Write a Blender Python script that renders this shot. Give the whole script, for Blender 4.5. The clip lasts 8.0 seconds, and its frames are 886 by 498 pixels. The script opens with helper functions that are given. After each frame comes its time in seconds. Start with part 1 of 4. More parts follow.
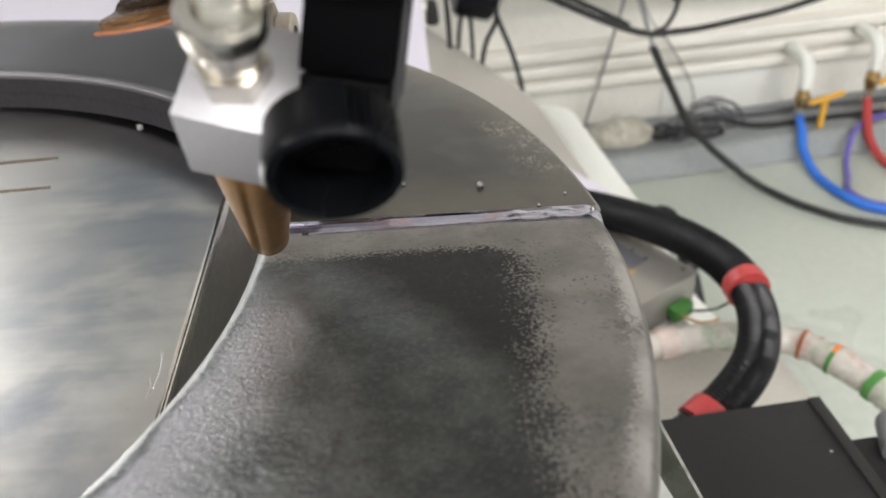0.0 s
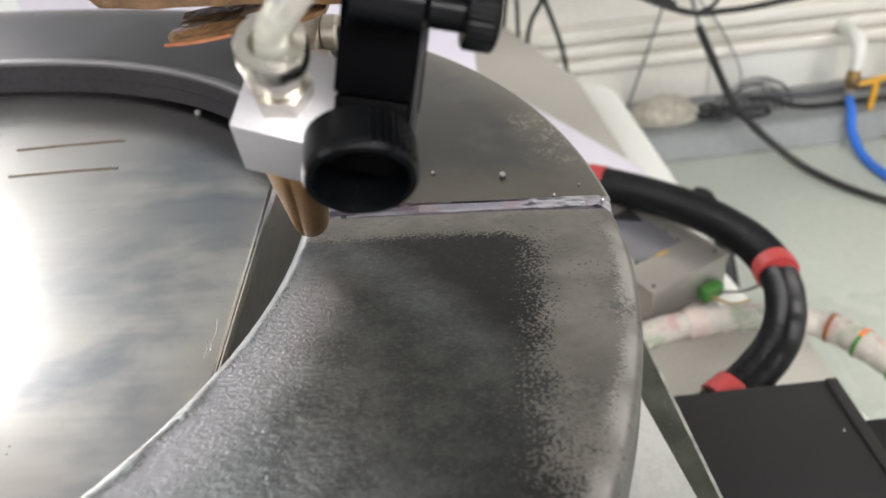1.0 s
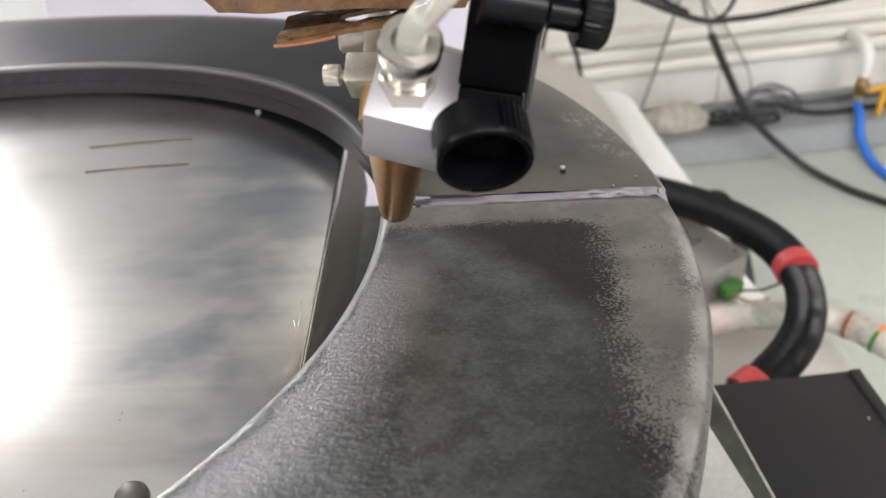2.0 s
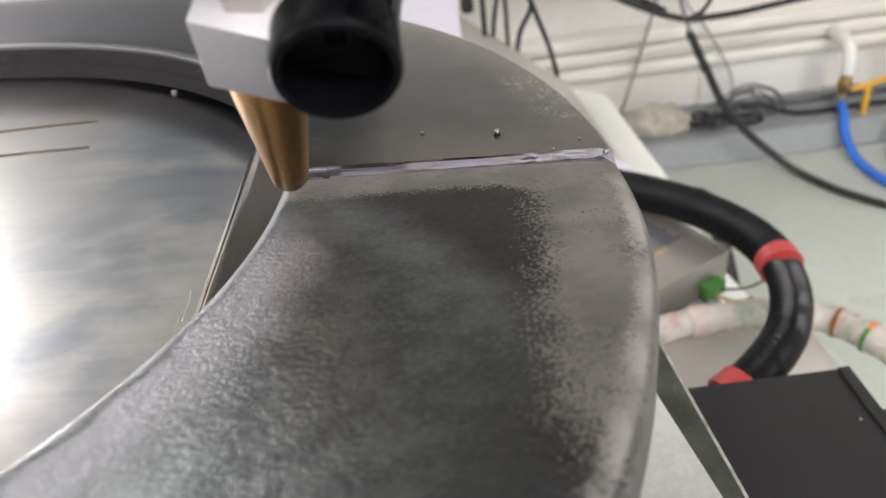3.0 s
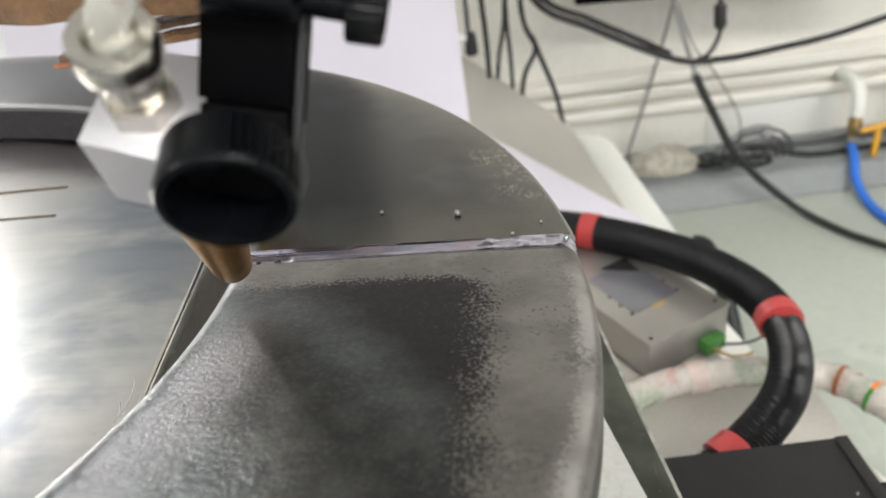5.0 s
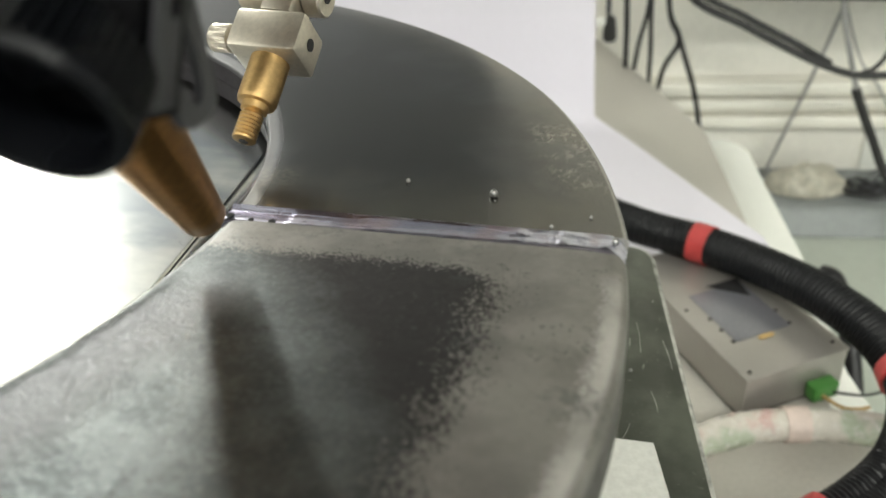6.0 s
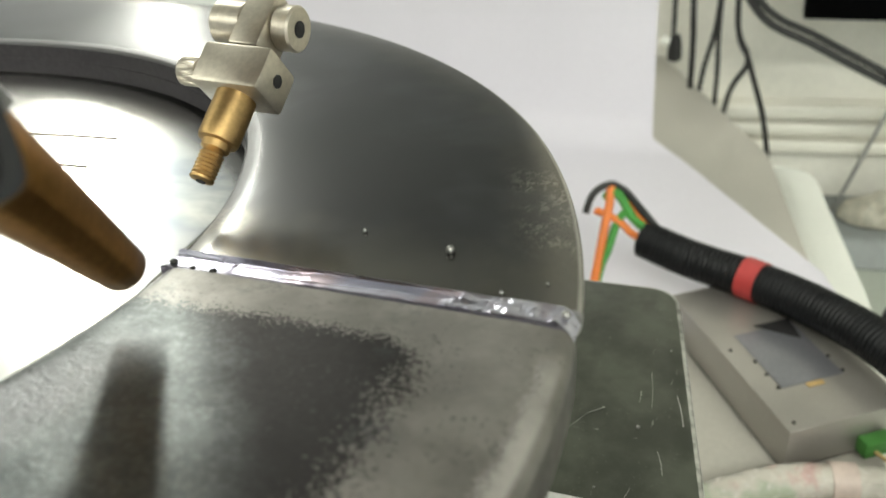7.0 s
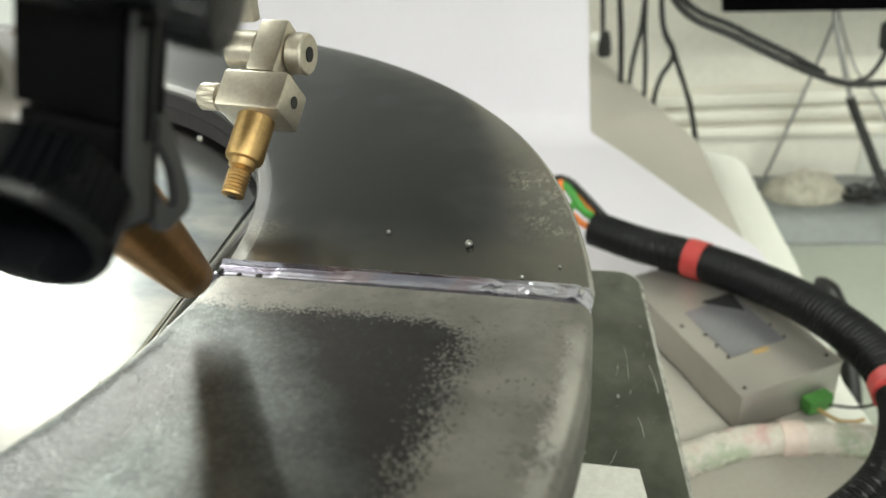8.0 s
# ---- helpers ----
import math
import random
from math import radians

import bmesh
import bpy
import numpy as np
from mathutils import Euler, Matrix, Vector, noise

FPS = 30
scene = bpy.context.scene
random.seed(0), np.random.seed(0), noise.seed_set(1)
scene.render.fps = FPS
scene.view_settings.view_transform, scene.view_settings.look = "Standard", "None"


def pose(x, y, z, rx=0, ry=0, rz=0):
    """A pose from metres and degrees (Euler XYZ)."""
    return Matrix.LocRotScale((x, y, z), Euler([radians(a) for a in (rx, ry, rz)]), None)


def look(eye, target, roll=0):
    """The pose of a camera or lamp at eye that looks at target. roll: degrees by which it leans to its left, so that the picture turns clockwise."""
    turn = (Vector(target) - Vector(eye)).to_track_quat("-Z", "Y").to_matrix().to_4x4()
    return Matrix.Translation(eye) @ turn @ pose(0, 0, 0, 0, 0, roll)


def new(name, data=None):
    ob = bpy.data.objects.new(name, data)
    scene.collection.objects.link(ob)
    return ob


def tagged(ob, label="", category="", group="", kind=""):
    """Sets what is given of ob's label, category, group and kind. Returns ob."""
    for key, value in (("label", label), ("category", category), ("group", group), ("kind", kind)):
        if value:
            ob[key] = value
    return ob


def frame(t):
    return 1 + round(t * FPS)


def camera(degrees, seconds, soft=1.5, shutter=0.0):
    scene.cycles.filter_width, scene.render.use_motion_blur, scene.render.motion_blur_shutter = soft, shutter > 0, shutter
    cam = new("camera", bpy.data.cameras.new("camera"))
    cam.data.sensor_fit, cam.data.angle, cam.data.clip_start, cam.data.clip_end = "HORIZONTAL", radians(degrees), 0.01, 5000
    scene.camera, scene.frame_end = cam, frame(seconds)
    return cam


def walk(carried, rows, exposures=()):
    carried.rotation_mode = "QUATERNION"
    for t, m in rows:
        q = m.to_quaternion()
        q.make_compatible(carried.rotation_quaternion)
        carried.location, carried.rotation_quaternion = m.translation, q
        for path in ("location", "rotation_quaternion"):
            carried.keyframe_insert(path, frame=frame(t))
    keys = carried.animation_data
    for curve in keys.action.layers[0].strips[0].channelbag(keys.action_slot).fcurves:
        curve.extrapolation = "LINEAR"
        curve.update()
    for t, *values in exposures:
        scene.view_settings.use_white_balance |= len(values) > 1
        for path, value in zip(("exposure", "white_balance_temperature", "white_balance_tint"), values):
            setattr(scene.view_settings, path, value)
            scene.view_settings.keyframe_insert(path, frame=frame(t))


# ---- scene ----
cam = camera(57.9, 8.0)
PATH = [
    (0, (0.029, 0.004, 1.328), (-0.046, 1.622, 0.154), -5.0),
    (0.5, (0.04, 0.021, 1.328), (-0.111, 1.617, 0.132), -6.1),
    (1, (0.04, -0.021, 1.351), (-0.152, 1.554, 0.133), -6.4),
    (1.5, (0.021, -0.048, 1.365), (-0.177, 1.536, 0.16), -6.3),
    (1.7, (0.012, -0.05, 1.371), (-0.185, 1.534, 0.167), -6.2),
    (2.8, (0.029, -0.029, 1.317), (-0.147, 1.577, 0.138), -6.9),
    (3, (0.037, -0.016, 1.315), (-0.136, 1.598, 0.147), -7.0),
    (3.5, (0.03, -0.014, 1.319), (-0.136, 1.613, 0.168), -7.2),
    (4, (0.047, -0.002, 1.33), (-0.127, 1.635, 0.194), -7.4),
    (4.2, (0.043, -0.002, 1.336), (-0.133, 1.643, 0.212), -7.5),
    (5.3, (0.066, 0.021, 1.312), (-0.19, 1.672, 0.213), -6.8),
    (5.5, (0.068, 0.039, 1.303), (-0.251, 1.678, 0.201), -6.2),
    (6, (0.085, 0.056, 1.291), (-0.419, 1.643, 0.183), -4.7),
    (6.5, (0.112, 0.088, 1.287), (-0.506, 1.645, 0.193), -4.9),
    (7, (0.113, 0.091, 1.29), (-0.563, 1.636, 0.215), -5.7),
    (7.5, (0.11, 0.073, 1.298), (-0.548, 1.624, 0.221), -6.1),
    (8, (0.097, 0.055, 1.309), (-0.426, 1.65, 0.222), -6.4),
]
cam.data.dof.use_dof, cam.data.dof.focus_distance, cam.data.dof.aperture_fstop = True, 0.31, 11.5
walk(cam, [(t, look(eye, target, roll)) for t, eye, target, roll in PATH], [(0.0, -0.03, 6400, 17), (2.8, -0.06, 6400, 20), (4.2, -0.10, 6400, 19), (5.5, 0.02, 6500, 11), (6.5, -0.15, 6700, 5), (7.3, -0.15, 6700, 4), (8.0, 0.02, 6700, 3)])

# ---- world and lights ----
world = bpy.data.worlds.new("room_air")
scene.world = world
world.use_nodes = True
world.node_tree.nodes["Background"].inputs[0].default_value = (0.75, 0.85, 1.0, 1)
world.node_tree.nodes["Background"].inputs[1].default_value = 0.05


CEILING = 3.0


def tube_light(a, b, width, watts, up=0.36, colour=(0.985, 0.985, 0.925)):
    """A long hanging lamp from a to b: most of its light goes down, the rest up to the ceiling."""
    a, b = Vector(a), Vector(b)
    for share, flip, dz in ((0.80, 0, 0.0), (up, 180, 0.03)):
        lamp = bpy.data.lights.new("ceiling_lamp", "AREA")
        lamp.shape, lamp.size, lamp.size_y = "RECTANGLE", (b - a).length, width
        lamp.energy, lamp.color = watts * share, colour
        ob = new("ceiling_lamp", lamp)
        ob.matrix_world = Matrix.Translation((a + b) / 2 + Vector((0, 0, dz))) @ pose(0, 0, 0, 0, 0, math.degrees(math.atan2(b.y - a.y, b.x - a.x))) @ pose(0, 0, 0, flip, 0, 0)


tube_light((-5.10, 6.40, 2.64), (-1.32, 1.53, 2.64), 0.20, 170, 0.27)
tube_light((-0.5, -1.25, 2.64), (2.1, -1.05, 2.64), 0.3, 96)
tube_light((-3.0, 0.2, 2.64), (-1.5, -2.2, 2.64), 0.3, 54)
# unseen lamp, added to brighten the wall behind the bench
tube_light((1.4, -2.6, 2.64), (3.0, -2.4, 2.64), 0.3, 44)

# ---- materials ----


class Nodes:
    """A small node-tree writer."""

    def __init__(self, name, rough=0.5, metal=0.0, colour=(0.8, 0.8, 0.8)):
        self.mat = bpy.data.materials.new(name)
        self.mat.use_nodes = True
        self.tree = self.mat.node_tree
        self.bsdf = self.tree.nodes["Principled BSDF"]
        self.put("Roughness", rough)
        self.put("Metallic", metal)
        self.put("Base Color", colour)

    def put(self, socket, value, node=None):
        socket = (node or self.bsdf).inputs[socket]
        if isinstance(value, bpy.types.NodeSocket):
            self.tree.links.new(value, socket)
        elif isinstance(value, tuple) and len(value) == 3 and socket.type == "RGBA":
            socket.default_value = (*value, 1)
        else:
            socket.default_value = value

    def node(self, kind, **inputs):
        n = self.tree.nodes.new(kind)
        for key, value in inputs.items():
            self.put(key.replace("_", " "), value, n)
        return n

    def where(self, stretch=(1, 1, 1), turn=(0, 0, 0), uv=False):
        c = self.tree.nodes.new("ShaderNodeTexCoord")
        m = self.node("ShaderNodeMapping", Vector=c.outputs["UV" if uv else "Object"], Scale=stretch, Rotation=turn)
        return m.outputs[0]

    def noise(self, scale, detail=3.0, rough=0.55, at=None, bend=0.0):
        n = self.node("ShaderNodeTexNoise", Scale=scale, Detail=detail, Roughness=rough, Distortion=bend, Vector=at or self.where())
        return n.outputs[0]

    def ramp(self, value, lo, hi, a=0.0, b=1.0):
        n = self.tree.nodes.new("ShaderNodeMapRange")
        n.interpolation_type = "SMOOTHSTEP"
        for i, v in enumerate((value, lo, hi, a, b)):
            self.put(i, v, n)
        return n.outputs[0]

    def math(self, op, a, b=0.0):
        n = self.tree.nodes.new("ShaderNodeMath")
        n.operation = op
        self.put(0, a, n)
        self.put(1, b, n)
        return n.outputs[0]

    def mix(self, fac, a, b):
        n = self.tree.nodes.new("ShaderNodeMix")
        n.data_type = "RGBA"
        for i, v in ((0, fac), (6, a), (7, b)):
            self.put(i, v, n)
        return n.outputs[2]

    def bump(self, height, strength=0.3, distance=0.001):
        n = self.node("ShaderNodeBump", Height=height, Strength=strength, Distance=distance)
        self.put("Normal", n.outputs[0])


def plain(name, colour, rough=0.5, metal=0.0, grain=400.0, vary=0.12, bump=0.15, depth=0.0004, gloss=0.5):
    """Paint, plastic or metal with fine grain and faint larger stains."""
    n = Nodes(name, rough, metal, colour)
    n.put("Specular IOR Level", gloss)
    fine, wide = n.noise(grain, 4), n.noise(grain / 25, 3)
    f = n.math("ADD", n.math("MULTIPLY", fine, 0.5), n.math("MULTIPLY", wide, 0.5))
    dark = tuple(c * (1 - vary) for c in colour)
    pale = tuple(min(1, c * (1 + vary)) for c in colour)
    n.put("Base Color", n.mix(n.ramp(f, 0.35, 0.65), dark, pale))
    n.put("Roughness", n.ramp(wide, 0.3, 0.7, max(0.02, rough * 0.85), min(1, rough * 1.15)))
    n.bump(fine, bump, depth)
    return n.mat


def ring_steel(name, lower):
    """Machined steel: u runs across the ring from its rim, v along it from the seam, b outwards from the bore."""
    n = Nodes(name, 0.4, 1.0)
    sep = n.tree.nodes.new("ShaderNodeSeparateXYZ")
    n.tree.links.new(n.where(uv=True), sep.inputs[0])
    u, v = sep.outputs[0], sep.outputs[1]
    second = n.tree.nodes.new("ShaderNodeUVMap")
    second.uv_map = "bore"
    sep = n.tree.nodes.new("ShaderNodeSeparateXYZ")
    n.tree.links.new(second.outputs[0], sep.inputs[0])
    b = sep.outputs[0]
    mid = n.noise(330, 4, 0.65)
    grains = n.math("SUBTRACT", n.noise(1000, 4, 0.65), 0.5)
    sway = n.math("SUBTRACT", n.noise(60, 4, 0.6), 0.5)
    if lower:
        # ground clean beside the seam and along the outer rim, dark scale between, its border eaten into grains
        edge = n.math("ADD", n.math("MULTIPLY", sway, 0.024), n.math("MULTIPLY", n.math("SUBTRACT", n.noise(920, 3, 0.6), 0.5), n.ramp(v, 0.08, 0.15, 0.050, 0.075)))
        drift = n.math("ADD", n.math("MULTIPLY", n.math("MAXIMUM", n.math("SUBTRACT", v, 0.065), 0.0), 0.16), n.math("MULTIPLY", n.math("MAXIMUM", n.math("SUBTRACT", v, 0.125), 0.0), 0.38))
        soft = n.math("ADD", n.math("MULTIPLY", sway, 0.014), n.math("MULTIPLY", grains, 0.030))
        scale = n.math("MULTIPLY", n.ramp(n.math("ADD", v, soft), 0.0215, 0.0245), n.ramp(n.math("ADD", n.math("ADD", u, edge), drift), 0.0326, 0.0386))
        clean = n.mix(n.ramp(n.noise(45, 4), 0.35, 0.65), (0.212, 0.203, 0.190), (0.290, 0.278, 0.262))
        # coarse blasted grain towards the bore, where the scale thins out
        across = n.math("ADD", n.math("ADD", u, n.math("MULTIPLY", v, 0.9)), n.math("ADD", n.math("MULTIPLY", sway, 0.016), n.math("MULTIPLY", grains, 0.012)))
        # the first, dimmer step also holds some of the torch's shadow as colour
        inner = n.math("MULTIPLY", n.math("ADD", n.ramp(across, 0.111, 0.139, 0, 0.76), n.ramp(across, 0.155, 0.205, 0, 0.24)), n.ramp(u, 0.012, 0.060, 0.25, 1))
        thin = n.math("MULTIPLY", inner, 0.92)
        cover = n.mix(n.ramp(n.noise(95, 4, 0.6), 0.38, 0.62), (0.118, 0.131, 0.132), (0.175, 0.192, 0.192))
        base = n.mix(scale, clean, n.mix(thin, (0.043, 0.041, 0.041), cover))
        spots = n.ramp(n.noise(700, 2, 0.5), 0.62, 0.67)
        base = n.mix(n.math("MULTIPLY", n.math("MULTIPLY", spots, n.math("MULTIPLY", n.ramp(n.noise(50, 3), 0.42, 0.56), n.ramp(v, 0.008, 0.022, 0.25, 1))), 0.7), base, (0.07, 0.07, 0.07))
        # a rubbed, pitted ridge just inside the rim
        rim = n.math("MULTIPLY", n.ramp(n.math("ADD", u, n.math("ADD", n.math("MULTIPLY", grains, 0.014), n.math("MULTIPLY", sway, 0.007))), 0.0088, 0.0052), n.math("MULTIPLY", n.ramp(u, 0.0012, 0.0028), n.math("MULTIPLY", n.ramp(v, 0.012, 0.034), n.ramp(n.noise(38, 2), 0.35, 0.55, 0.4, 1))))
        base = n.mix(n.math("MULTIPLY", rim, 0.72), base, (0.58, 0.56, 0.54))
        pits = n.math("MULTIPLY", n.ramp(n.noise(620, 4, 0.65), 0.49, 0.62), inner)
        base = n.mix(n.math("MULTIPLY", pits, 0.35), base, (0.25, 0.265, 0.27))
        stain = n.math("MULTIPLY", n.ramp(n.noise(34, 3, 0.5), 0.52, 0.66), n.ramp(n.noise(420, 4, 0.7), 0.45, 0.58))
        base = n.mix(n.math("MULTIPLY", stain, 0.55), base, (0.09, 0.096, 0.10))
        # polished strip along the bore, then deeper, shinier dimples with their glint painted pale
        wobble = n.math("ADD", b, n.math("ADD", n.math("MULTIPLY", grains, 0.014), n.math("MULTIPLY", sway, 0.012)))
        strip = n.ramp(n.math("ADD", b, n.math("MULTIPLY", n.math("ADD", grains, sway), 0.003)), 0.0062, 0.0044)
        base = n.mix(n.math("MULTIPLY", strip, 0.85), base, (0.36, 0.375, 0.365))
        belt = n.math("MULTIPLY", n.math("MULTIPLY", n.ramp(wobble, 0.005, 0.009), n.ramp(wobble, 0.040, 0.018)), n.ramp(v, 0.03, 0.07))
        base = n.mix(n.math("MULTIPLY", belt, 0.55), base, (0.40, 0.395, 0.415))
        n.put("Roughness", n.math("SUBTRACT", n.math("ADD", n.ramp(mid, 0.3, 0.7, 0.50, 0.58), n.math("MULTIPLY", rim, 0.06)), n.math("MAXIMUM", n.math("MULTIPLY", n.math("MAXIMUM", belt, strip), 0.14), n.math("MULTIPLY", inner, 0.17))))
        worms = n.noise(540, 4, 0.55, n.where((1, 1.5, 1), (0, 0, 0.5)), 1.2)
        grainy = n.math("ADD", n.math("MULTIPLY", inner, 0.35), n.ramp(across, 0.150, 0.205, 0, 0.65))
        relief = n.math("ADD", n.math("MULTIPLY", n.noise(620, 4, 0.65), n.ramp(grainy, 0, 1, 0.15, 1.3)), n.math("MULTIPLY", n.noise(1500, 2), 0.3))
        relief = n.math("ADD", relief, n.math("MULTIPLY", n.math("MULTIPLY", n.noise(260, 3, 0.5, n.where((1, 1.6, 1))), grainy), 1.6))
        relief = n.math("ADD", relief, n.math("MULTIPLY", n.math("MULTIPLY", worms, belt), 2.5))
        shoulder = n.math("MULTIPLY", n.ramp(n.math("ADD", u, n.math("MULTIPLY", sway, 0.02)), 0.026, 0.010), n.ramp(n.noise(60, 3), 0.45, 0.60))
        relief = n.math("ADD", relief, n.math("MULTIPLY", n.math("MULTIPLY", n.noise(560, 3, 0.6), shoulder), 1.5))
        n.bump(relief, 0.36, 0.0006)
    else:
        edge = n.math("MULTIPLY", sway, 0.03)
        scale = n.math("MULTIPLY", n.ramp(n.math("ADD", v, edge), 0.000, 0.046), n.ramp(n.math("ADD", u, edge), 0.0, 0.030))
        base = n.mix(scale, (0.160, 0.151, 0.133), (0.070, 0.069, 0.072))
        # a patch worn bright near the rim
        worn = n.math("MULTIPLY", n.ramp(n.math("ABSOLUTE", n.math("SUBTRACT", v, 0.058)), 0.014, 0.036, 1, 0), n.ramp(n.math("ABSOLUTE", n.math("SUBTRACT", u, 0.009)), 0.004, 0.014, 1, 0))
        worn = n.math("MULTIPLY", worn, n.math("MULTIPLY", n.ramp(n.noise(360, 5, 0.7, n.where((1.4, 0.7, 1), (0, 0, 0.25)), 0.5), 0.46, 0.60), n.ramp(n.noise(75, 3), 0.40, 0.56)))
        base = n.mix(n.math("MULTIPLY", worn, 0.75), base, (0.40, 0.385, 0.345))
        # small pitted stain by the bore, and paler lines along the bore and rim edges
        pit = n.math("MULTIPLY", n.ramp(n.math("ABSOLUTE", n.math("SUBTRACT", v, 0.026)), 0.004, 0.012, 1, 0), n.ramp(b, 0.022, 0.012))
        base = n.mix(n.math("MULTIPLY", n.math("MULTIPLY", pit, n.ramp(n.noise(560, 5, 0.7), 0.44, 0.56)), 0.55), base, (0.23, 0.21, 0.18))
        base = n.mix(n.ramp(n.math("ADD", b, n.math("MULTIPLY", sway, 0.006)), 0.0065, 0.004, 0, 0.15), base, (0.42, 0.41, 0.40))
        base = n.mix(n.ramp(u, 0.0022, 0.0012, 0, 0.8), base, (0.50, 0.49, 0.47))
        base = n.mix(n.ramp(n.noise(9, 1), 0.3, 0.8, 0.0, 0.3), base, (0.09, 0.09, 0.095))
        mottle = n.noise(16, 4, 0.55, n.where((1, 0.8, 1)), 0.6)
        base = n.mix(n.ramp(mottle, 0.48, 0.66, 0, 0.38), base, (0.135, 0.138, 0.148))
        base = n.mix(n.ramp(n.noise(380, 4, 0.7), 0.60, 0.72, 0, 0.30), base, (0.06, 0.06, 0.06))
        n.put("Roughness", n.math("ADD", n.ramp(n.noise(11, 1), 0.2, 0.8, 0.205, 0.255), n.ramp(b, 0.009, 0.003, 0, 0.30)))
    n.put("Base Color", base)
    return n.mat


def sheet_steel():
    """Bright rolled plate with cloudy bluish and brownish stains and a painted dark reflection."""
    n = Nodes("bright_plate", 0.25, 1.0)
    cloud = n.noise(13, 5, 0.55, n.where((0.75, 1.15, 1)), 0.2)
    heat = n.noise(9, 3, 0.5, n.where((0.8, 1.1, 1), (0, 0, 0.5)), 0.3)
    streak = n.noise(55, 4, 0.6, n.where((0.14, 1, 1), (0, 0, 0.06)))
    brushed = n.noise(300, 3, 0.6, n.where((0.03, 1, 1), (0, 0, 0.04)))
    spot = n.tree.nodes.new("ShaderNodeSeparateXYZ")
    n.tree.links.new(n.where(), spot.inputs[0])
    # stains deepen towards +x, painting in the dark reflection beside the ring
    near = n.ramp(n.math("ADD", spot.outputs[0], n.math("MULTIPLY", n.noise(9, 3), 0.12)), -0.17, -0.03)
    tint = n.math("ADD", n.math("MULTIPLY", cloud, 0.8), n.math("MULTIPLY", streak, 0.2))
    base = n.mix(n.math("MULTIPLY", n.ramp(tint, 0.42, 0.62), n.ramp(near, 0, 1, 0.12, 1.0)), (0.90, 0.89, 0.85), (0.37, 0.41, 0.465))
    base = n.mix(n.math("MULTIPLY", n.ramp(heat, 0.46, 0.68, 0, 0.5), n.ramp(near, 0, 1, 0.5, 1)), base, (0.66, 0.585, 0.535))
    base = n.mix(n.ramp(streak, 0.42, 0.72, 0, 0.25), base, (0.72, 0.73, 0.72))
    base = n.mix(n.ramp(brushed, 0.35, 0.7, 0, 0.07), base, (0.36, 0.37, 0.38))
    dots = n.math("MULTIPLY", n.ramp(n.noise(260, 2, 0.5), 0.74, 0.77), n.ramp(n.noise(19, 2), 0.5, 0.6))
    base = n.mix(n.math("MULTIPLY", dots, 0.6), base, (0.16, 0.15, 0.14))
    n.put("Base Color", base)
    n.put("Roughness", n.ramp(n.math("ADD", cloud, n.math("MULTIPLY", streak, 0.4)), 0.5, 0.9, 0.19, 0.245))
    n.bump(n.math("ADD", n.noise(500, 3), n.math("MULTIPLY", brushed, 0.5)), 0.05, 0.0003)
    return n.mat


def weld_metal():
    """Weld bead: u runs along the seam, v across it from the lower wall (-1) to the upper one (1)."""
    n = Nodes("weld_metal", 0.22, 1.0)
    sep = n.tree.nodes.new("ShaderNodeSeparateXYZ")
    n.tree.links.new(n.where(uv=True), sep.inputs[0])
    u, v = sep.outputs[0], sep.outputs[1]
    flow = n.noise(90, 4, 0.55, n.where((0.18, 1.4, 1)), 0.4)
    base = n.mix(n.ramp(flow, 0.38, 0.62), (0.33, 0.32, 0.42), (0.60, 0.60, 0.68))
    base = n.mix(n.ramp(n.noise(45, 3), 0.52, 0.68), base, (0.43, 0.355, 0.405))
    base = n.mix(n.ramp(n.noise(420, 3), 0.62, 0.70, 0, 0.5), base, (0.22, 0.20, 0.25))
    waver = n.math("MULTIPLY", n.math("SUBTRACT", n.noise(140, 3), 0.5), 0.35)
    # violet oxide on the lower wall, a darker bed where the run began
    base = n.mix(n.ramp(n.math("ADD", v, waver), -0.40, -0.52, 0, 0.9), base, (0.10, 0.088, 0.115))
    start = n.ramp(n.math("ADD", u, n.math("MULTIPLY", waver, 0.1)), 0.185, 0.165)
    bed = n.math("MULTIPLY", n.ramp(v, 0.55, 0.40), n.ramp(v, -0.25, -0.10))
    base = n.mix(n.math("MULTIPLY", n.math("MULTIPLY", start, bed), 0.8), base, (0.12, 0.108, 0.155))
    # painted shadow line along the foot of the upper lip
    shade = n.math("MULTIPLY", n.ramp(u, 0.42, 0.33), n.math("MULTIPLY", n.ramp(n.math("ADD", v, waver), 0.05, 0.20), n.ramp(v, 0.62, 0.50)))
    base = n.mix(n.math("MULTIPLY", shade, 0.6), base, (0.17, 0.15, 0.20))
    n.put("Base Color", base)
    n.put("Roughness", n.ramp(flow, 0.3, 0.7, 0.22, 0.36))
    n.bump(n.math("ADD", n.noise(150, 3, 0.5, n.where((0.3, 1.5, 1))), n.math("MULTIPLY", n.noise(650, 3), 0.5)), 0.25, 0.0005)
    return n.mat


